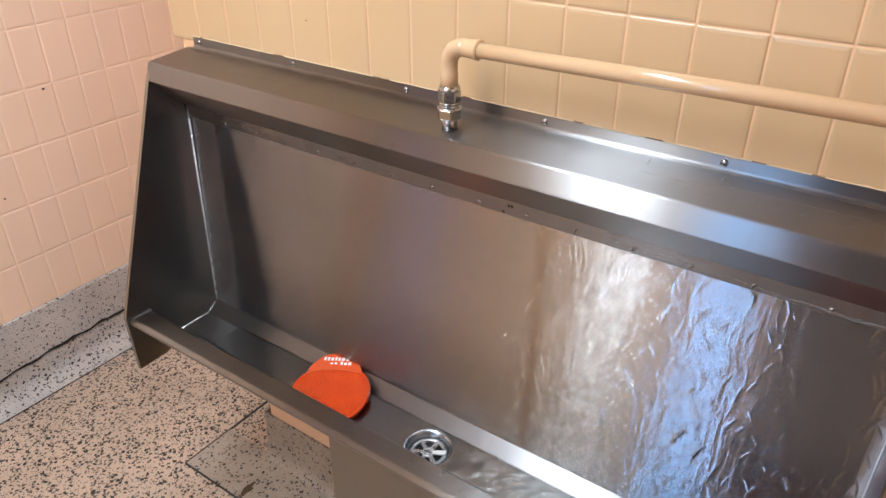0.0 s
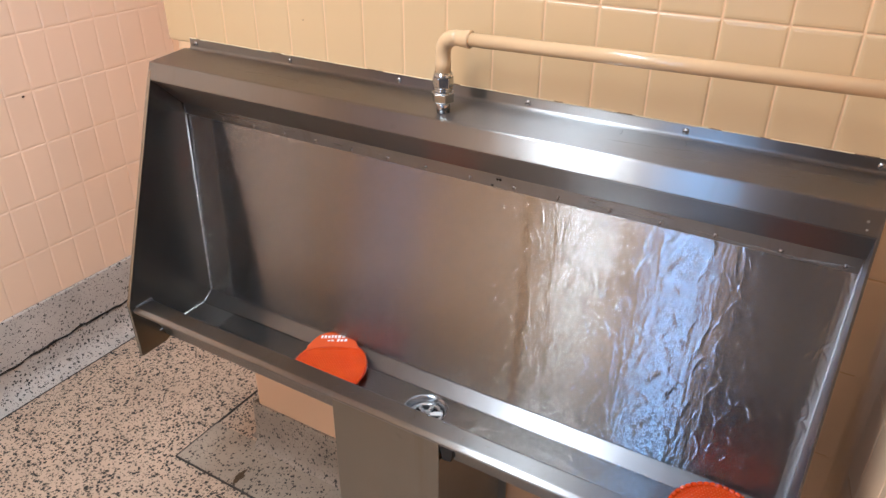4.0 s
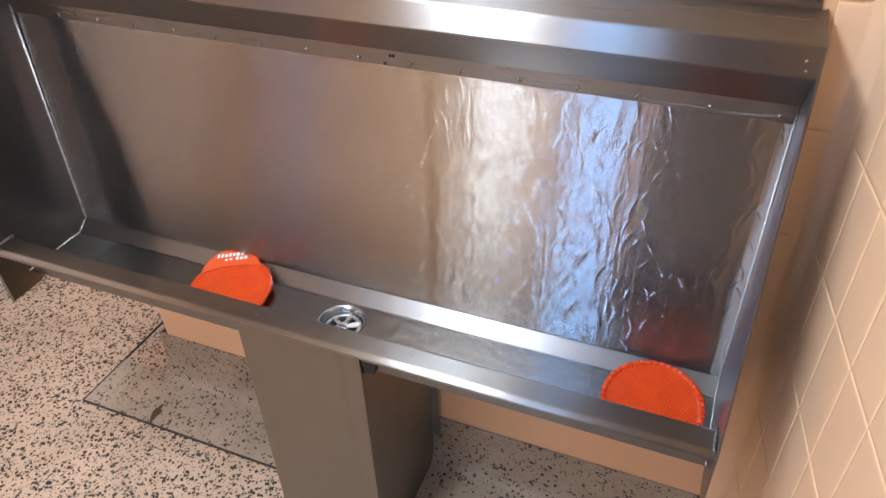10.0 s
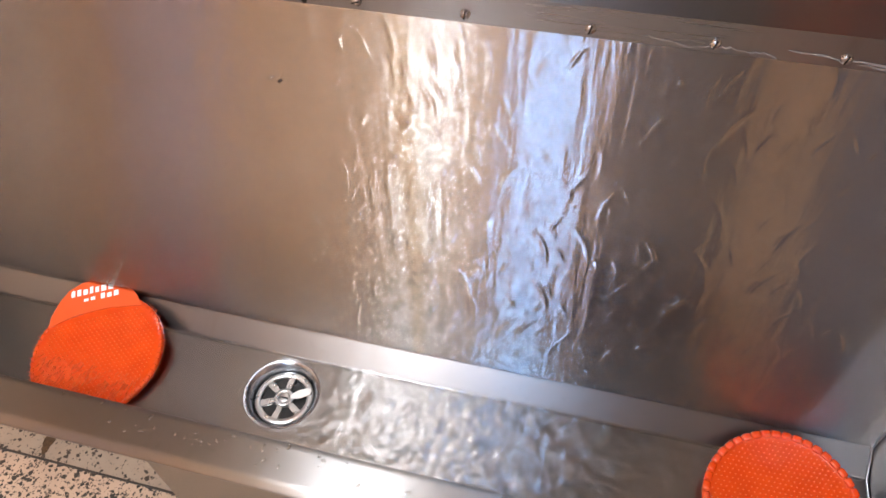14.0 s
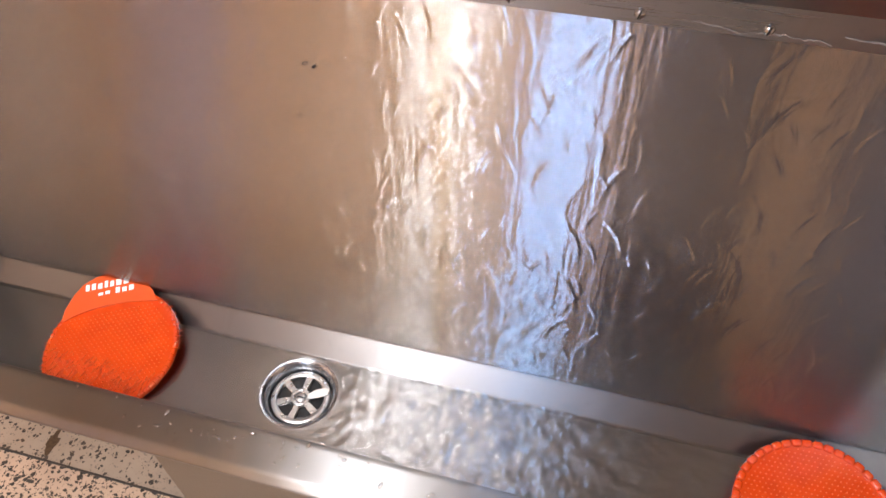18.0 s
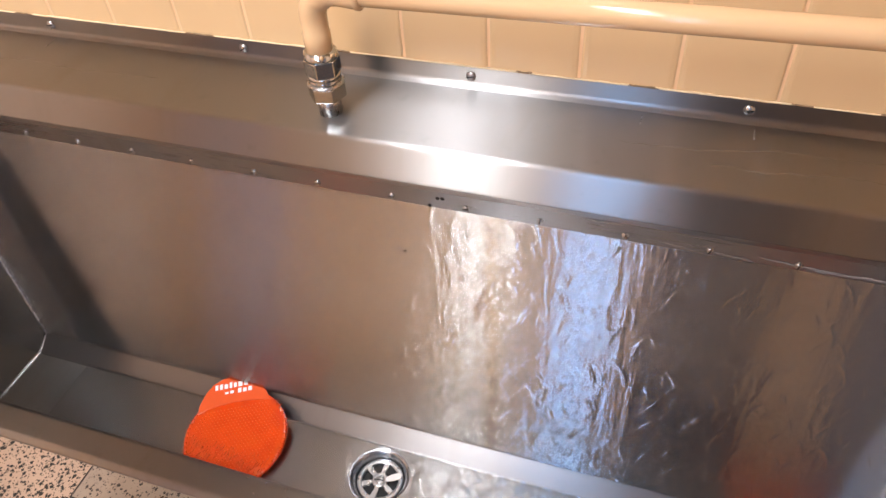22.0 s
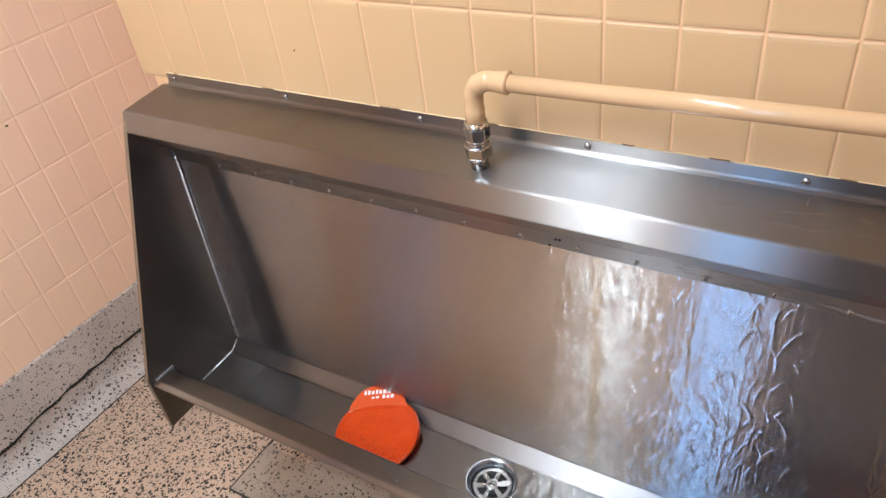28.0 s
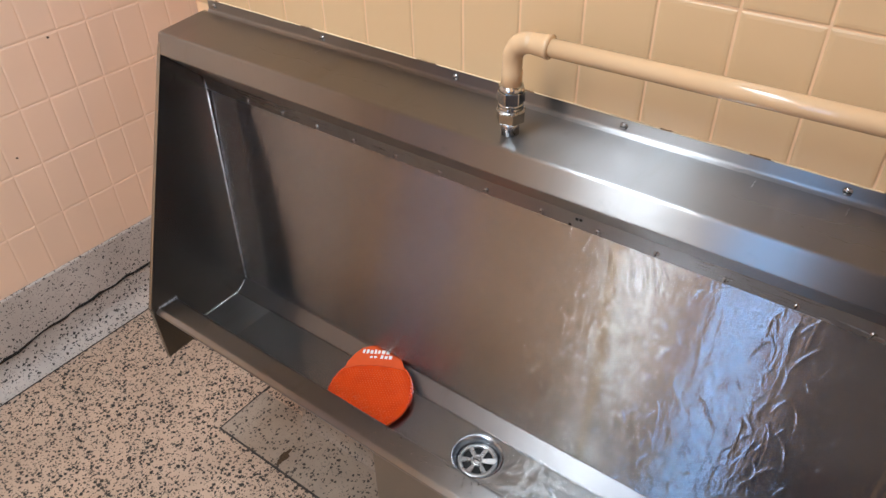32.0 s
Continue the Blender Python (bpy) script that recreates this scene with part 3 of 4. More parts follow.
for x0, x1, t0, size in ((0.905, 0.985, 0.80, 0.0007), (0.990, 1.190, 0.62, 0.0008), (1.030, 1.175, 0.86, 0.0007)):
    pts, up = [], t0
    for k in range(34):
        up = min(max(up + random.uniform(-0.07, 0.07), 0.45), 0.95)
        pts.append(Vector((x0 + (x1 - x0) * k / 33, -0.0412 + 0.0045 * up, 0.9995 - 0.0245 * up)))
    bm = bmesh.new()
    tube(pts, [size * random.uniform(0.15, 1.3) for _ in pts], 5, bm)
    tpart("limescale", bm, M_LIME, "pale limescale crust")
# dried tide marks on the hood
for x0, x1, y0, wave in ((0.86, 1.185, -0.046, 0.006), (0.93, 1.10, -0.060, 0.005), (0.17, 0.42, -0.050, 0.005)):
    pts, y = [], y0
    for k in range(40):
        y = min(max(y + random.uniform(-0.4, 0.4) * wave, y0 - 2 * wave), y0 + 2 * wave)
        pts.append(Vector((x0 + (x1 - x0) * k / 39, y, 1.0955 + (y + 0.0075) * 0.0833 - 0.0001)))
    bm = bmesh.new()
    tube(pts, [random.uniform(0.0001, 0.00042) for _ in pts], 5, bm)
    tpart("tide_mark", bm, M_TIDE, "faint dried water line")
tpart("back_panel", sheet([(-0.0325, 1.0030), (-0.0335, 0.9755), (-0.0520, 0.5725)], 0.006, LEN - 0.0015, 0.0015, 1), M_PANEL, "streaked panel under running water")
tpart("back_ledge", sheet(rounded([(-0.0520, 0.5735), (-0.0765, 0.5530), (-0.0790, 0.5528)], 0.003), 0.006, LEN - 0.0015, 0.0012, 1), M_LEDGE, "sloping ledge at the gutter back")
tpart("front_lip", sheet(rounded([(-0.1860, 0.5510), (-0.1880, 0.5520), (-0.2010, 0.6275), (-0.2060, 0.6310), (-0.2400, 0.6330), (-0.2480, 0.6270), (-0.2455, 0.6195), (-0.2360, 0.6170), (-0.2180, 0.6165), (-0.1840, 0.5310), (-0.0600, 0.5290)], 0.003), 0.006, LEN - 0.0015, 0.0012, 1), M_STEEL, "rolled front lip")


def gutter_floor(x0, x1, y0, y1, z0, z1, hx, hy, hr):
    """A plate with one round hole, level along x."""
    bm = bmesh.new()
    zed = lambda y: z0 + (z1 - z0) * (y - y0) / (y1 - y0)
    side = (y1 - y0) / 2
    cy = (y0 + y1) / 2
    n = 48
    ring, rim, deep = [], [], []
    for k in range(n):
        a = 2 * math.pi * k / n
        c, s = math.cos(a), math.sin(a)
        q = side / max(abs(c), abs(s))
        rim.append(bm.verts.new((hx + q * c, cy + q * s, zed(cy + q * s))))
        ring.append(bm.verts.new((hx + hr * c, hy + hr * s, zed(hy))))
        deep.append(bm.verts.new((hx + hr * c, hy + hr * s, zed(hy) - 0.006)))
    for k in range(n):
        j = (k + 1) % n
        bm.faces.new((rim[k], rim[j], ring[j], ring[k]))
        bm.faces.new((ring[k], ring[j], deep[j], deep[k]))
    for a, b in ((x0, hx - side), (hx + side, x1)):
        bm.faces.new([bm.verts.new((x, y, zed(y))) for x, y in ((a, y0), (b, y0), (b, y1), (a, y1))])
    return bm


DX, DY, DZ = 0.611, -0.1215, 0.5508
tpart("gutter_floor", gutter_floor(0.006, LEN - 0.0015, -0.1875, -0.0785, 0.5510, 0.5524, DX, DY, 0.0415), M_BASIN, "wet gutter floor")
SIDE = [(-0.001, 1.0950), (-0.0915, 1.0878), (-0.1035, 1.0565), (-0.2540, 0.6400), (-0.2515, 0.5170), (-0.1880, 0.5180), (-0.1500, 0.5360), (-0.0030, 0.5360)]
tpart("side_panel", prism(SIDE, "x", -0.0020, 0.0060, 0.0012), M_SIDE, "tapered end panel")
tpart("side_panel", prism(SIDE, "x", LEN - 0.0010, LEN + 0.0018, 0.0006), M_STEEL, "tapered end panel")
# weld seams and folded inner edges at both ends
for x in (0.0075, LEN - 0.0025):
    bm = tube([(x, -0.0365, 0.999), (x, -0.0525, 0.5730), (x, -0.0775, 0.5535), (x, -0.2000, 0.5530)], [0.0013] * 4, 8)
    tpart("weld_seam", bm, M_SCREW if x < 0.5 else M_STEEL_DULL, "bright weld bead" if x < 0.5 else "weld bead", True)
for x, s in ((0.006, 1), (LEN - 0.0015, -1)):
    tpart("end_cap", box(min(x, x + s * 0.004), max(x, x + s * 0.004), -0.2400, -0.2010, 0.6150, 0.6350, 0.001), M_STEEL_DULL, "folded lip end")


def screw(at, direction, r=0.0045, slot_turn=20.0, mat=M_SCREW):
    """A domed slotted screw head, facing along direction."""
    bm = lathe([(r, 0.0), (r * 0.98, 0.0006), (r * 0.8, 0.0016), (r * 0.45, 0.0022), (r * 0.05, 0.0024)], 14)
    m = Vector(direction).to_track_quat("Z", "Y").to_matrix().to_4x4()
    head = tpart("screw", bm, mat, "slotted screw head", True)
    head.matrix_basis = Matrix.Translation(at) @ m
    slot = part("slot", box(-r * 0.75, r * 0.75, -0.0005, 0.0005, 0.0008, 0.0026), M_VOID, head)
    slot.matrix_basis = pose(0, 0, 0, 0, 0, slot_turn)
    return head


random.seed(4)
for x in (0.028, 0.261, 0.492, 0.721, 0.953, 1.186):
    screw((x, -0.0024, 1.1060), (0, -1, 0.05), 0.0046, random.uniform(0, 90))
for x in (0.112, 0.189, 0.263, 0.337, 0.414, 0.490, 0.564, 0.646, 0.723, 0.796, 0.875, 0.949, 1.022, 1.105, 1.181):
    screw((x, -0.0385, 0.9825), (0, -1, 0.15), 0.0036, random.uniform(0, 90))
for x, z in ((0.7005, 0.9920), (0.6955, 0.9915), (0.686, 0.9790)):
    tpart("pin_hole", lathe([(0.0022, 0.0), (0.0015, 0.0005)], 10), M_VOID, "small dark hole").matrix_basis = Matrix.Translation((x, -0.0370 - (z - 0.975) * 0.184 - 0.0016, z)) @ pose(0, 0, 0, 90, 0, 0)
for x, z in ((1.186, 1.073), (1.187, 1.064)):
    tpart("pin_hole", lathe([(0.0016, 0.0), (0.001, 0.0005)], 10), M_SCREW, "bright spot weld").matrix_basis = Matrix.Translation((x, -0.0985 - (1.071 - z) * 0.37, z)) @ pose(0, 0, 0, 65, 0, 0)

# ragged paint edge along the top of the flange, dirty in places
random.seed(11)
x = 0.014
while x < LEN - 0.01:
    w = random.uniform(0.006, 0.034)
    e = min(x + w, LEN - 0.006)
    h = random.uniform(0.0003, 0.0012)
    dirty = random.random() < (0.16 if x < 0.62 else 0.42)
    o = [(x, 1.1150), (e, 1.1150)]
    for k in range(5, -1, -1):
        o.append((x + (e - x) * k / 5, 1.1154 + h * random.uniform(0.1, 1.0)))
    tpart("sealant", prism(o, "y", -0.0030, -0.0012), M_SEAL if dirty else M_FRINGE, "ragged dirty sealant" if dirty else "ragged cream paint edge")
    x += w * random.uniform(0.86, 0.99)

# pale spot-weld marks on the hood, below the wall screws
for x in (0.268, 0.872, 0.960):
    tpart("weld_mark", box(x - 0.0005, x + 0.0005, -0.0250, -0.0120, 1.0935, 1.09525, 0.0003), M_SCREW, "faint spot-weld mark")
# drain: a pressed dish, a flat six-hole grate set below it and a dark well
drain = tpart("drain", lathe([(0.0435, 0.0007), (0.0400, 0.0010), (0.0375, -0.0002), (0.0352, -0.0040), (0.0336, -0.0085), (0.0330, -0.0130)], 56, caps=False), M_STEEL_DULL, "pressed steel waste dish", True)
drain.matrix_basis = Matrix.Translation((DX, DY, DZ))
part("well", lathe([(0.0328, -0.0131), (0.0328, -0.0150)], 40), M_VOID, drain)


def loop_solid(ring, seg=56):
    """A closed ring of (radius, z) pairs turned about the vertical axis."""
    bm = bmesh.new()
    loops = [[bm.verts.new((r * math.cos(a), r * math.sin(a), z)) for a in [2 * math.pi * k / seg for k in range(seg)]] for r, z in ring]
    for i in range(len(loops)):
        a, b = loops[i], loops[(i + 1) % len(loops)]
        for k in range(seg):
            bm.faces.new((a[k], a[(k + 1) % seg], b[(k + 1) % seg], b[k]))
    return bm


part("grate_ring", loop_solid([(0.0316, -0.0128), (0.0314, -0.0098), (0.0306, -0.0088), (0.0254, -0.0088), (0.0248, -0.0096), (0.0248, -0.0128)]), M_GRATE, drain, "chrome grate ring", True)
for k in range(6):
    sp = part("spoke", prism([(0.0078, -0.0028), (0.0160, -0.0025), (0.0260, -0.0040), (0.0260, 0.0040), (0.0160, 0.0025), (0.0078, 0.0028)], "z", -0.0126, -0.0091, 0.0007), M_GRATE, drain)
    sp.matrix_basis = pose(0, 0, 0, 0, 0, 60 * k + 28)
part("hub", loop_solid([(0.0105, -0.0126), (0.0105, -0.0090), (0.0095, -0.0082), (0.0070, -0.0082), (0.0062, -0.0090), (0.0062, -0.0126)], 28), M_GRATE, drain, "grate hub", True)
hub_screw = part("hub_screw", lathe([(0.0058, -0.0126), (0.0058, -0.0098), (0.0045, -0.0092), (0.0003, -0.0091)], 20), M_GRATE, drain, "slotted grate screw", True)
part("slot", box(-0.0046, 0.0046, -0.0008, 0.0008, -0.0096, -0.00895), M_VOID, hub_screw)
pl = part("debris", prism([(0.0070, -0.0046), (0.0180, -0.0058), (0.0280, -0.0040), (0.0310, 0.0018), (0.0265, 0.0046), (0.0165, 0.0042), (0.0080, 0.0008)], "z", -0.0086, -0.0066, 0.0008), M_INK, drain, "pale scrap caught in the grate")
pl.matrix_basis = pose(0, 0, 0, 0, 0, 26)

# two shallow dents in the back panel
for x, z, r, m in ((0.6520, 0.9060, 0.0016, M_BLACK), (0.6450, 0.9075, 0.0021, M_CHROME), (0.6335, 0.8580, 0.0019, M_CHROME)):
    y = -0.0335 - (0.9755 - z) * 0.0459
    b = tpart("dent", lathe([(r, 0.0), (r * 0.8, 0.0006), (r * 0.4, 0.0011), (r * 0.05, 0.0013)], 16), m, "small dent", True)
    b.matrix_basis = Matrix.Translation((x, y - 0.0004, z)) @ pose(0, 0, 0, 87, 0, 0) @ pose(0, 0, 0, 0, 0, 35) @ Matrix.Diagonal((1.5, 0.7, 1, 1))

# ---- water ----


def ripple_sheet(name, x0, x1, nx, ny, place, height, mat, label, hole=None):
    """A thin sheet of water: place(x, v) gives y and z, height its waves, along x and across v."""
    bm = bmesh.new()
    g = []
    for i in range(nx + 1):
        x = x0 + (x1 - x0) * i / nx
        g.append([bm.verts.new(place(x, j / ny, height(x, j / ny))) for j in range(ny + 1)])
    for i in range(nx):
        for j in range(ny):
            if hole is None or math.hypot(g[i][j].co.x - hole[0], g[i][j].co.y - hole[1]) > hole[2]:
                bm.faces.new((g[i][j], g[i + 1][j], g[i + 1][j + 1], g[i][j + 1]))
    return tagged(part(name, bm, mat, None, "", True), label, "water")


def film_place(x, v, h):
    return (x, -0.0352 - 0.0183 * v - h, 0.9740 - 0.3990 * v)


def film_height(x, v):
    return 0.0010 + 0.0006 * noise.noise((x * 60, v * 6, 0.3)) * min(1.0, max(0.1, (x - 0.2) * 2))


ripple_sheet("water_film", 0.07, 1.185, 220, 60, film_place, film_height, M_FILM, "thin rippling film of water running down the steel panel")


def gutter_place(x, v, h):
    edge = -0.0745 - 0.0030 * noise.noise((x * 45, 2.0, 0.0))
    return (x, edge + (-0.1870 - edge) * v, 0.5530 + h)


def gutter_height(x, v):
    far = min(1.0, max(0.0, (x - 0.60) * 8))
    near = 0.15 + 0.85 * min(1.0, max(0.0, (1.02 - x) * 5))
    a = 0.7 * noise.noise((x * 70, v * 7, 0.0)) + 0.55 * noise.noise((x * 150, v * 18, 5.0))
    hollow = math.exp(-(((x - DX) / 0.045) ** 2 + ((v - 0.43) / 0.40) ** 2) * 1.4)
    r = math.hypot(x - DX, (v - 0.43) * 0.115)
    arcs = 0.00014 * math.sin(r * 600 + 2.0 * noise.noise((x * 30, v * 4, 9.0))) * math.exp(-max(0.0, r - 0.045) / 0.07) * (0.35 + 0.65 * far)
    return 0.0012 + (0.0002 + 0.0007 * far * near) * a + arcs - 0.0040 * hollow


ripple_sheet("gutter_water", 0.10, 1.185, 540, 54, gutter_place, gutter_height, M_WATER, "shallow wavy water draining along the steel gutter", (DX, DY, 0.043))

# drops on the lip
random.seed(17)
bm = bmesh.new()
for _ in range(46):
    x = random.gauss(0.60, 0.09)
    y = random.uniform(-0.236, -0.206)
    r = random.uniform(0.0006, 0.0020)
    bmesh.ops.create_uvsphere(bm, u_segments=8, v_segments=5, radius=r, matrix=Matrix.Translation((x, y, 0.6318)) @ pose(0, 0, 0, 0, 0, random.uniform(0, 180)) @ Matrix.Diagonal((random.uniform(1, 2.4), 1, 0.5, 1)))
tagged(part("water_drops", bm, M_WATER, None, "", True), "scattered water drops on the steel lip", "water", "", "stuff")

# ---- pedestal cover below the trough ----
ped = tagged(empty("pedestal_cover", (0.575, -0.08, 0.0)), "boxed satin steel cover hiding the waste pipe below the trough", "cover")
PINV = Matrix.Translation((-0.575, 0.08, 0.0))


def ppart(name, bm, mat, label=""):
    ob = part(name, bm, mat, ped, label)
    ob.matrix_parent_inverse = PINV
    return ob


ppart("front_panel", box(0.463, 0.686, -0.2020, -0.2000, 0.0045, 0.6100, 0.0006), M_PED)
ppart("side_panel", box(0.463, 0.4645, -0.1998, 0.048, 0.0045, 0.5325), M_PED)
ppart("side_panel", box(0.6845, 0.686, -0.1998, 0.048, 0.0045, 0.5325), M_PED)
ppart("wall_tab", box(0.6862, 0.704, 0.0460, 0.0480, 0.092, 0.5325, 0.0005), M_STEEL_DULL, "folded fixing tab")
ppart("wall_tab", box(0.445, 0.4628, 0.0460, 0.0480, 0.092, 0.5325, 0.0005), M_STEEL_DULL, "folded fixing tab")
br = tagged(part("bracket_foot", prism([(0.690, 0.575), (0.716, 0.575), (0.712, 0.548), (0.696, 0.545)], "y", -0.206, -0.186, 0.001), M_BLACK), "small black rubber clip under the trough lip", "clip")

# ---- supply pipe ----
PX, PY, PZ, PR = 0.6095, -0.0610, 1.2020, 0.0098
pipe = tagged(empty("supply_pipe", (PX, PY, 1.0885)), "cream painted water pipe with chrome union, along the tile wall", "pipe")
SINV = Matrix.Translation((-PX, -PY, -1.0885))


def spart(name, bm, mat, label="", smooth=True):
    ob = part(name, bm, mat, pipe, label, smooth)
    ob.matrix_parent_inverse = SINV
    return ob


spart("pipe_run", tube([(0.640, PY, PZ), (0.9, PY - 0.004, PZ + 0.006), (RIGHT_X + 0.008, PY - 0.010, PZ + 0.014)], [PR] * 3, 32), M_PIPE, "glossy cream pipe run")
# elbow: a plain lower socket, a short bend with a crease, a flared side socket with a thick paint bead
R = 0.022
pts = [(PX, PY, 1.1495), (PX, PY, 1.1505), (PX, PY, 1.1660), (PX, PY, 1.1680), (PX, PY, PZ - R)]
rad = [0.0100, 0.0114, 0.0116, 0.0108, 0.0112]
for k in range(1, 13):
    a = math.pi / 2 * k / 12
    pts.append((PX + R - R * math.cos(a), PY, PZ - R + R * math.sin(a)))
    rad.append(0.0113 + (0.0006 if k in (6, 7) else 0.0))
pts += [(PX + R + 0.001, PY, PZ), (PX + R + 0.003, PY, PZ + 0.0003), (PX + R + 0.018, PY, PZ + 0.0005), (PX + R + 0.0195, PY, PZ + 0.0005), (PX + R + 0.0225, PY, PZ + 0.0005), (PX + R + 0.0240, PY, PZ + 0.0005)]
rad += [0.0108, 0.0113, 0.0124, 0.0130, 0.0130, 0.0100]
spart("elbow", tube(pts, rad, 32), M_PIPE, "painted elbow with thick paint collar")


def hexagon(r, z0, z1, turn):
    o = [(PX + r * math.cos(math.radians(60 * k + turn)), PY + r * math.sin(math.radians(60 * k + turn))) for k in range(6)]
    return prism(o, "z", z0, z1, 0.0012)


spart("tail", lathe([(0.0104, 1.0895), (0.0104, 1.1085)], 32, PX, PY), M_SCREW, "plain steel tail")
spart("union_nut", hexagon(0.0168, 1.1065, 1.1200, 12), M_CHROME, "chrome hexagon nut", False)
spart("nut_face", lathe([(0.0140, 1.1195), (0.0162, 1.1200), (0.0162, 1.1212), (0.0138, 1.1222)], 32, PX, PY), M_SCREW, "turned nut face")
spart("thread", lathe([(0.0128, 1.1215), (0.0142, 1.1225), (0.0142, 1.1248), (0.0134, 1.1256), (0.0143, 1.1266), (0.0143, 1.1288), (0.0130, 1.1298)], 32, PX, PY), M_CHROME)
spart("union_nut", hexagon(0.0158, 1.1292, 1.1440, 34), M_CHROME, "chrome hexagon nut", False)
spart("collar", lathe([(0.0140, 1.1435), (0.0142, 1.1460), (0.0128, 1.1505)], 32, PX, PY), M_CHROME, "paint-smeared chrome collar")
random.seed(31)
bm = bmesh.new()
for k in range(9):
    a = random.uniform(0, 2 * math.pi)
    bmesh.ops.create_uvsphere(bm, u_segments=8, v_segments=5, radius=1.0, matrix=Matrix.Translation((PX + 0.0134 * math.cos(a), PY + 0.0134 * math.sin(a), random.uniform(1.1455, 1.1490))) @ pose(0, 0, 0, 0, 0, math.degrees(a)) @ Matrix.Diagonal((0.0010, random.uniform(0.0018, 0.0042), random.uniform(0.0012, 0.0026), 1)))
spart("paint_smear", bm, M_PIPE, "smeared cream paint")


# ---- scented mats in the gutter ----
def fold(co, edge):
    """The front of a mat is turned up against the lip."""
    if co.y >= -edge:
        return Vector(co)
    e = -edge - co.y
    return Vector((co.x, -edge - e * 0.30, co.z + e * 0.85))


def drain_mat(radius, tab, at, tilt, turn, hairs):
    mat = tagged(empty("urinal_screen", at), "orange-red translucent rubber urinal screen with a printed tab" if tab else "orange-red translucent rubber urinal screen with a beaded rim", "urinal mat", "urinal screens in the gutter")
    mat.matrix_basis = Matrix.Translation(at) @ pose(0, 0, 0, tilt, 0, 0)
    spin = pose(0, 0, 0, 0, 0, turn)
    edge = 0.052

    def laid(bm):
        for v in bm.verts:
            v.co = fold(spin @ v.co, edge)
        return bm

    prof = [(radius * 0.02, 0.0)] + [(radius * f, 0.0) for f in (0.25, 0.5, 0.7, 0.82, 0.9, 0.96)] + [(radius, 0.0018), (radius * 0.985, 0.0042), (radius * 0.93, 0.0050)]
    prof += [(radius * f, 0.0042) for f in (0.90, 0.82, 0.7, 0.5, 0.25, 0.02)]
    part("disc", laid(lathe(prof, 72)), M_MAT, mat, "", True)
    # studs in rows, joined: too many to count
    bm = bmesh.new()
    step = 0.0050
    rows = int(radius * 2 / step) + 1
    for j in range(-rows, rows):
        for i in range(-rows, rows):
            x, y = (i + 0.5 * (j % 2)) * step, j * step * 0.866
            if x * x + y * y < (radius * 0.88) ** 2 and not (tab and y > radius * 0.64):
                v = [bm.verts.new((x + 0.0008 * math.cos(a), y + 0.0008 * math.sin(a), 0.0040)) for a in (0, 1.05, 2.09, 3.14, 4.19, 5.24)]
                w = [bm.verts.new((x + (q.co.x - x) * 0.45, y + (q.co.y - y) * 0.45, 0.0058)) for q in v]
                for k in range(6):
                    bm.faces.new((v[k], v[(k + 1) % 6], w[(k + 1) % 6], w[k]))
                bm.faces.new(w)
    st = part("studs", laid(bm), M_STUD, mat, "", True)
    st["kind"] = "stuff"
    # rim: rounded blocks side by side
    pitch = 0.0070 if tab else 0.0098
    count = int(2 * math.pi * radius / pitch)
    bead = None
    for k in range(count):
        a = 2 * math.pi * k / count
        if tab and 0.85 < a < 2.4:
            continue
        if bead is None:
            w = pitch * 0.46
            bm = box(-w * 0.80, w * 0.80, -w, w, -0.0022, 0.0026 if tab else 0.0046, w * 0.55, 4)
            bead = part("bead", bm, M_MAT, mat, "", True)
            ob = bead
        else:
            ob = new("bead", bead.data)
            ob.parent = mat
        at_rim = spin @ Vector((radius * 0.955 * math.cos(a), radius * 0.955 * math.sin(a), 0.0030))
        ob.matrix_basis = Matrix.Translation(fold(at_rim, edge)) @ pose(0, 0, 0, 0, 0, math.degrees(a) + turn)
    # bristles round the rim and over the front, joined: too many to count
    bm = bmesh.new()
    random.seed(int(radius * 1e5))

    def bristle(p0, p1, across, r):
        v = [bm.verts.new(p0 + across * sx * r + Vector((0, 0, sz * r))) for sx, sz in ((-1, -1), (1, -1), (0, 1))]
        tip = bm.verts.new(p1)
        for q in range(3):
            bm.faces.new((v[q], v[(q + 1) % 3], tip))

    for k in range(300 if tab else 90):
        a = random.uniform(0, 2 * math.pi)
        if tab and 0.75 < a < 2.5:
            continue
        ln = random.uniform(0.0015, 0.0055)
        d = a + random.uniform(-0.35, 0.35)
        p0 = Vector((radius * 0.98 * math.cos(a), radius * 0.98 * math.sin(a), random.uniform(0.0010, 0.0040)))
        bristle(p0, p0 + Vector((ln * math.cos(d), ln * math.sin(d), random.uniform(-0.001, 0.0022))), Vector((-math.sin(a), math.cos(a), 0)), 0.0006)
    back = spin.inverted()
    for k in range(hairs):
        x = random.uniform(-0.93, 0.93) * radius
        y = -random.uniform(0.18, 0.86) * radius
        if x * x + y * y > (radius * 0.93) ** 2:
            continue
        ln = random.uniform(0.0045, 0.0085)
        p0 = Vector((x, y, 0.0042))
        p1 = p0 + Vector((random.uniform(-0.0010, 0.0010), -ln, random.uniform(0.0018, 0.0036)))
        bristle(back @ p0, back @ p1, back.to_3x3() @ Vector((1, 0, 0)), 0.0008)
    br = part("bristles", laid(bm), M_STUD if hairs else M_MAT, mat)
    br["kind"] = "stuff"
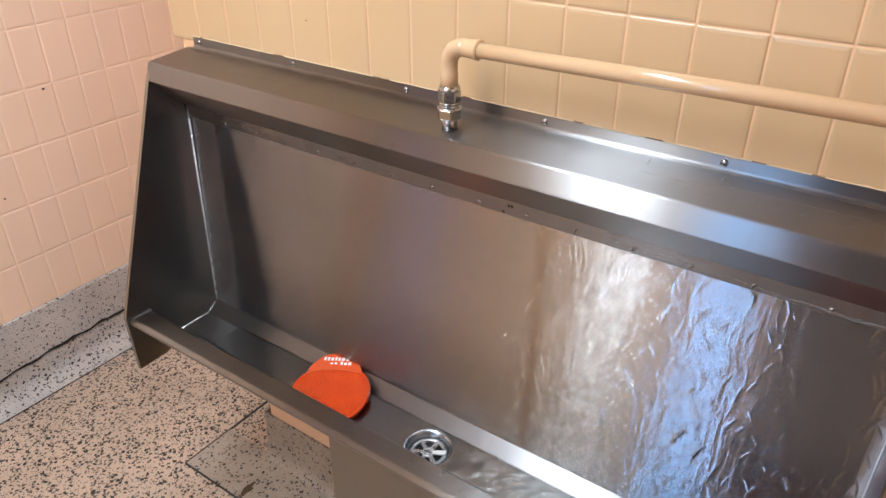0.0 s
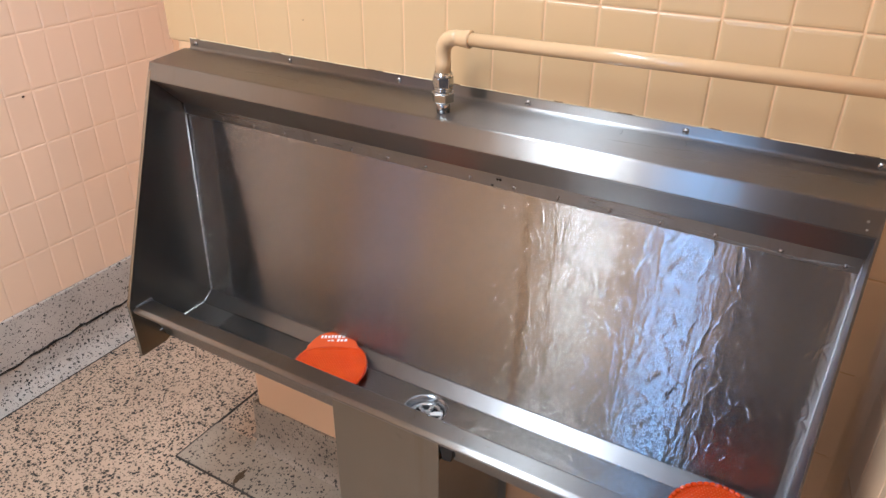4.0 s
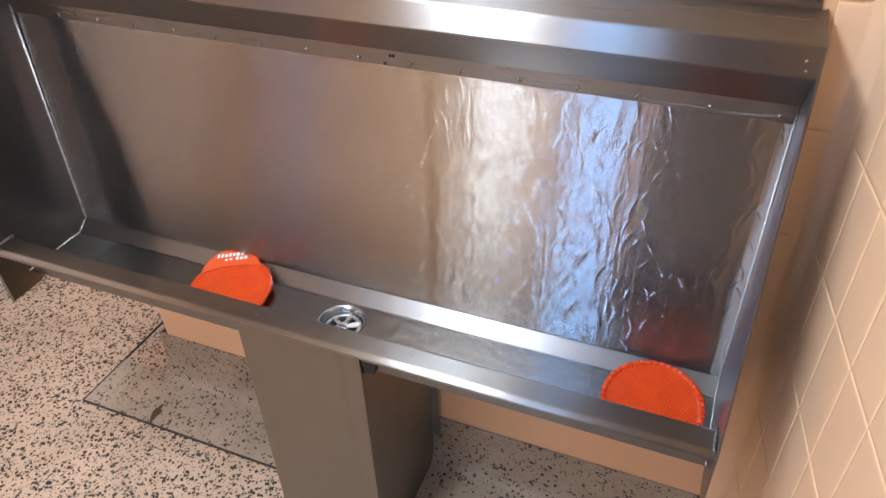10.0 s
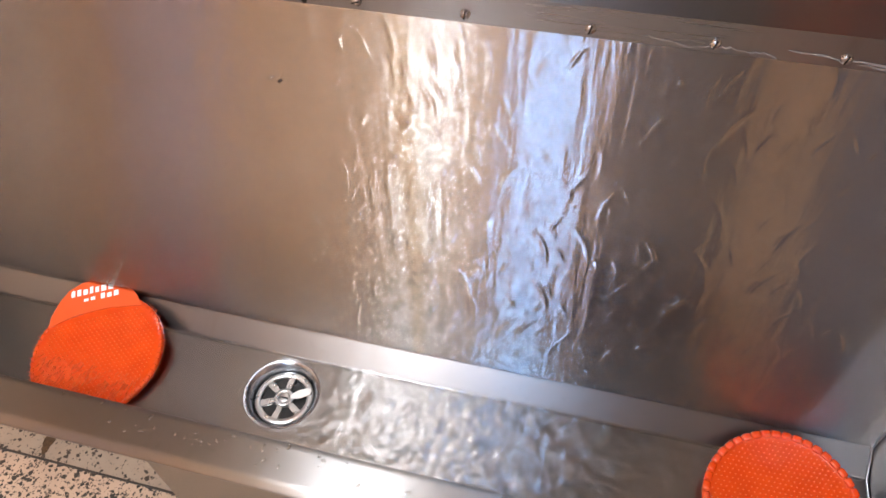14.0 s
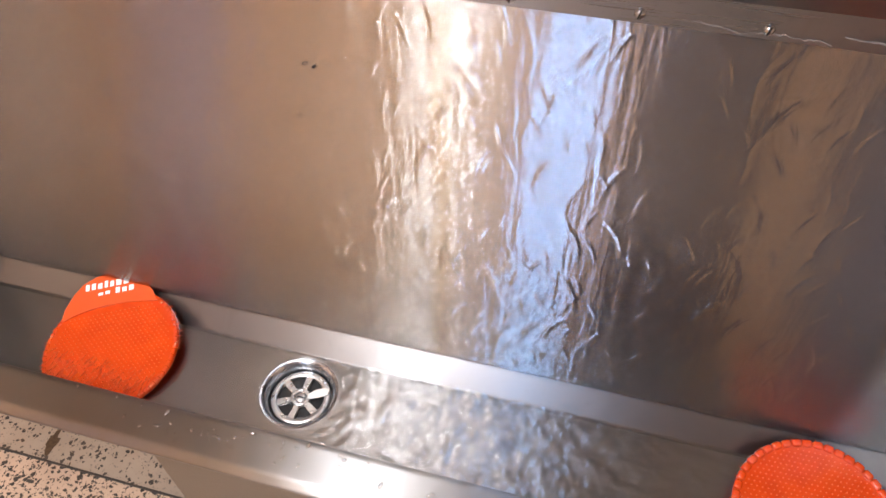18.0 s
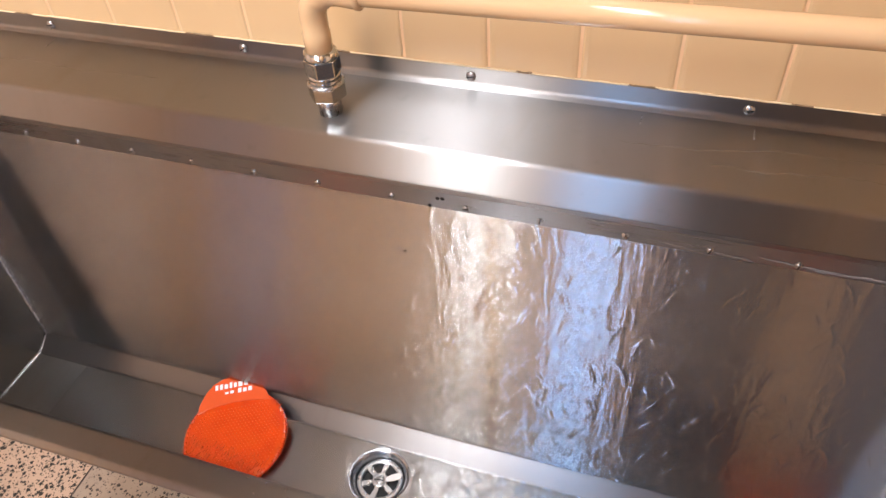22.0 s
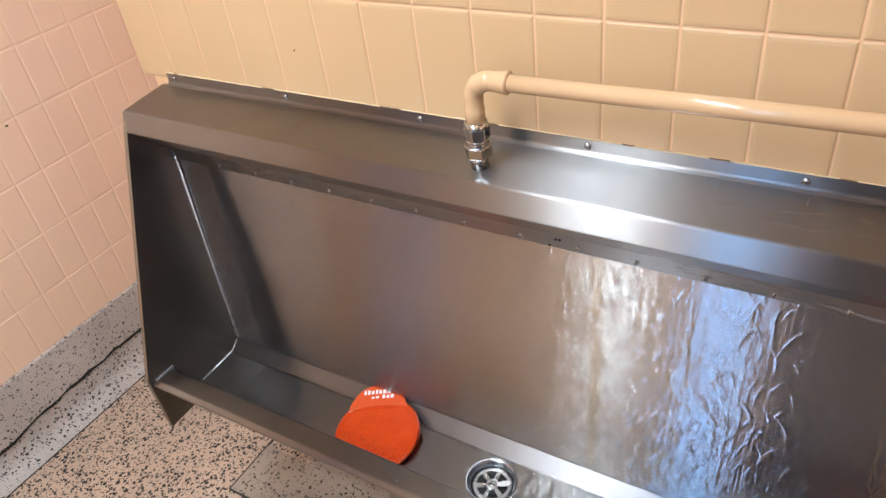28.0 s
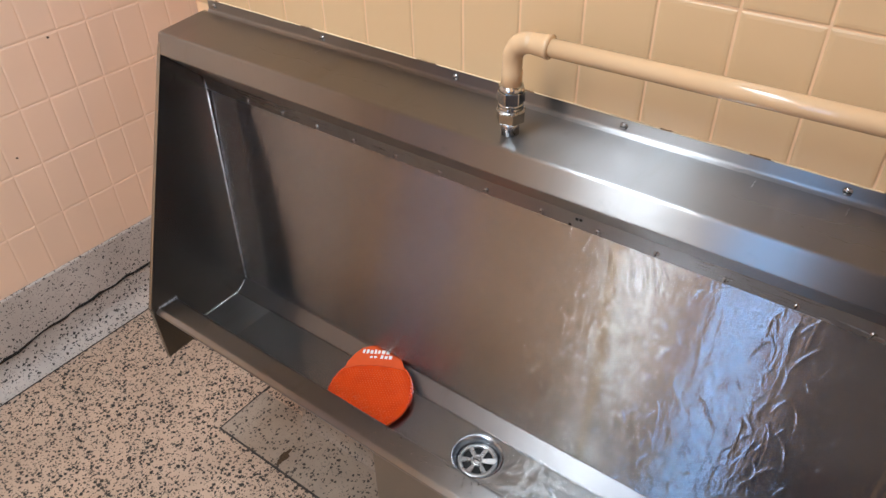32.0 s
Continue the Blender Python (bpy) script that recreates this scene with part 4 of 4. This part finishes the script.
    if tab:
        o = [(-radius * 0.74, radius * 0.58), (-radius * 0.71, radius * 0.78), (-radius * 0.58, radius * 1.02), (-radius * 0.44, radius * 1.18), (-radius * 0.24, radius * 1.27), (0.0, radius * 1.30), (radius * 0.20, radius * 1.28), (radius * 0.36, radius * 1.20), (radius * 0.48, radius * 1.06), (radius * 0.62, radius * 0.84), (radius * 0.70, radius * 0.62)]
        o += [(radius * (0.70 - 1.44 * k / 8), radius * (0.62 + 0.10 * math.sin(math.pi * k / 8))) for k in range(1, 8)]
        tabo = part("tab", laid(prism(o, "z", 0.0034, 0.0060, 0.0008)), M_TAB, mat, "smooth tab with white print")
        # maker's print, as plain bars
        random.seed(3)
        for y, x0, x1, h in ((1.10, -0.40, 0.26, 0.125), (0.945, -0.20, 0.00, 0.060), (0.955, 0.06, 0.36, 0.105)):
            x = x0
            while x < x1:
                w = random.uniform(0.050, 0.080)
                part("print_bar", laid(box(x * radius, (x + w) * radius, y * radius - h * radius / 2, y * radius + h * radius / 2 * random.uniform(0.5, 1.0), 0.0060, 0.0063)), M_INK, tabo)
                x += w + 0.034
    return mat


drain_mat(0.0735, True, (0.3990, -0.1300, 0.5640), 9.0, 27.0, 330)
drain_mat(0.0715, False, (1.1145, -0.1300, 0.5640), 9.0, 0.0, 0)

# ---- skirting ----


def cove(name, line, axis, fixed, sgn, top, foot, label, mat=M_BASE):
    """Coved skirting: profile (out, z) drawn along x or y."""
    prof = [(0.0, top), (0.006, top), (0.008, top - 0.004), (0.010, 0.055)]
    for k in range(1, 7):
        a = math.pi / 2 * k / 6
        prof.append((0.010 + (foot - 0.010) * (1 - math.cos(a)), 0.055 * (1 - math.sin(a)) + 0.003))
    prof += [(foot, -0.01), (0.0, -0.01)]
    if axis == "x":
        bm = prism([(fixed + sgn * u, v) for u, v in prof], "x", *line)
    else:
        bm = prism([(fixed + sgn * u, v) for u, v in prof], "y", *line)
    return setting(part(name, bm, mat, None, "", False), label)


cove("skirting", (NIB_X + 0.004, RIGHT_X), "x", LOW_Y, -1, 0.142, 0.036, "dirty coved grey terrazzo skirting under the trough, shade coloured in", M_BASE_LOW)
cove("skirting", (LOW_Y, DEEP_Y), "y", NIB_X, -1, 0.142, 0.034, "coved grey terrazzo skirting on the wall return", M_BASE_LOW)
base_left = cove("skirting", (FRONT_Y, DEEP_Y), "y", LEFT_X, 1, 0.248, 0.064, "cracked grey terrazzo skirting at the left wall")
# the long crack
random.seed(8)
bm = bmesh.new()
pts, y, z = [], -0.75, 0.050
while y < DEEP_Y:
    pts.append((LEFT_X + 0.0105, y, z))
    y += random.uniform(0.012, 0.035)
    z += random.uniform(-0.004, 0.0058)
    z = min(max(z, 0.040), 0.110)
tube(pts, [random.uniform(0.0020, 0.0048) for _ in pts], 6, bm)
part("crack", bm, M_CRACK, base_left, "long dark crack")

# ---- wall tiles ----
TW, TH, J = 0.0773, 0.1505, 0.0016


def tile_mesh(w, h, mat=None):
    """A cushion-edged tile, face towards -y, lower left corner at the origin."""
    bm = bmesh.new()
    rings = []
    for inset, d in ((0.0, -0.0002), (0.0006, -0.0013), (0.0020, -0.0020), (0.0055, -0.0024)):
        rings.append([bm.verts.new((x, d, z)) for x, z in ((inset, inset), (w - inset, inset), (w - inset, h - inset), (inset, h - inset))])
    for a, b in zip(rings, rings[1:]):
        for k in range(4):
            bm.faces.new((a[k], a[(k + 1) % 4], b[(k + 1) % 4], b[k]))
    bm.faces.new(rings[-1])
    return finish(bm, "tile", mat or M_TILE)


TILE = tile_mesh(TW - J, TH - J)
random.seed(21)


def lay(parent, origin, turn, u0, u1, zs, mesh=TILE, du=TW):
    """Tiles from u0 to u1 along a wall, one course for each height in zs."""
    u = u0
    while u < u1 - 0.01:
        for z in zs:
            ob = new("tile", mesh)
            ob.parent = parent
            m = Matrix.Translation(origin) @ pose(0, 0, 0, 0, 0, turn) @ Matrix.Translation((u + J / 2, 0.0010, z + J / 2))
            ob.matrix_basis = m @ pose(0, 0, 0, random.uniform(-0.15, 0.15), 0, random.uniform(-0.2, 0.2))
        u += du


TWB = 0.0784
U0 = 0.7370 - 10 * TWB
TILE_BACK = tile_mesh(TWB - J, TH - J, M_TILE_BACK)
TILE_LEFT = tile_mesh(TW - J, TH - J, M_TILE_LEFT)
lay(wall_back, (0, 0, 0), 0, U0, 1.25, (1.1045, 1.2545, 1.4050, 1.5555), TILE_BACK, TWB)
lay(wall_back, (0, 0, 0), 0, 0.7370 + 6 * TWB, 1.25, (0.9540, 0.8035, 0.6530, 0.5025))
LZ = [0.248 + TH * k for k in range(0, 8)]
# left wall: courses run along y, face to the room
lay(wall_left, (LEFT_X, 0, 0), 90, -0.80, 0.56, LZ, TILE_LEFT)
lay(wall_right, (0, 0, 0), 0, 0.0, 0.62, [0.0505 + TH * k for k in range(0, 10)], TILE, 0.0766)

# ---- small marks and wear ----


def blot(name, parent, mat, axis, at, ru, rv, a, b, seed, label):
    """A thin irregular patch of (u, v) radii ru, rv standing from a to b along axis."""
    random.seed(seed)
    o = []
    for k in range(18):
        t = 2 * math.pi * k / 18
        q = random.uniform(0.55, 1.2)
        o.append((at[0] + ru * q * math.cos(t), at[1] + rv * q * math.sin(t)))
    return part(name, prism(o, axis, a, b), mat, parent, label)


blot("stain", floor_border, M_STAIN, "z", (0.004, -0.068), 0.010, 0.026, 0.0030, 0.0046, 2, "rusty brown stain")
blot("filler", wall_low, M_FILLER, "y", (1.250, 0.352), 0.018, 0.030, LOW_Y - 0.0012, LOW_Y + 0.002, 4, "whitish filler patch")
for y, z, r in ((0.099, 0.840, 0.0035), (-0.079, 0.590, 0.0030), (-0.210, 0.930, 0.0022)):
    blot("chip", wall_left, M_STAIN, "x", (y, z), r, r * 0.8, LEFT_X - 0.001, LEFT_X + 0.0028, int(z * 100), "dark chip in the paint")
for x, z in ((0.420, 1.262), (0.300, 1.180)):
    blot("chip", wall_back, M_STAIN, "y", (x, z), 0.0008, 0.0010, -0.0028, 0.001, int(x * 100), "small dark speck")
part("crack", box(1.232, 1.271, LOW_Y - 0.0010, LOW_Y + 0.002, 0.3865, 0.3895), M_CRACK, wall_low, "dark open joint")
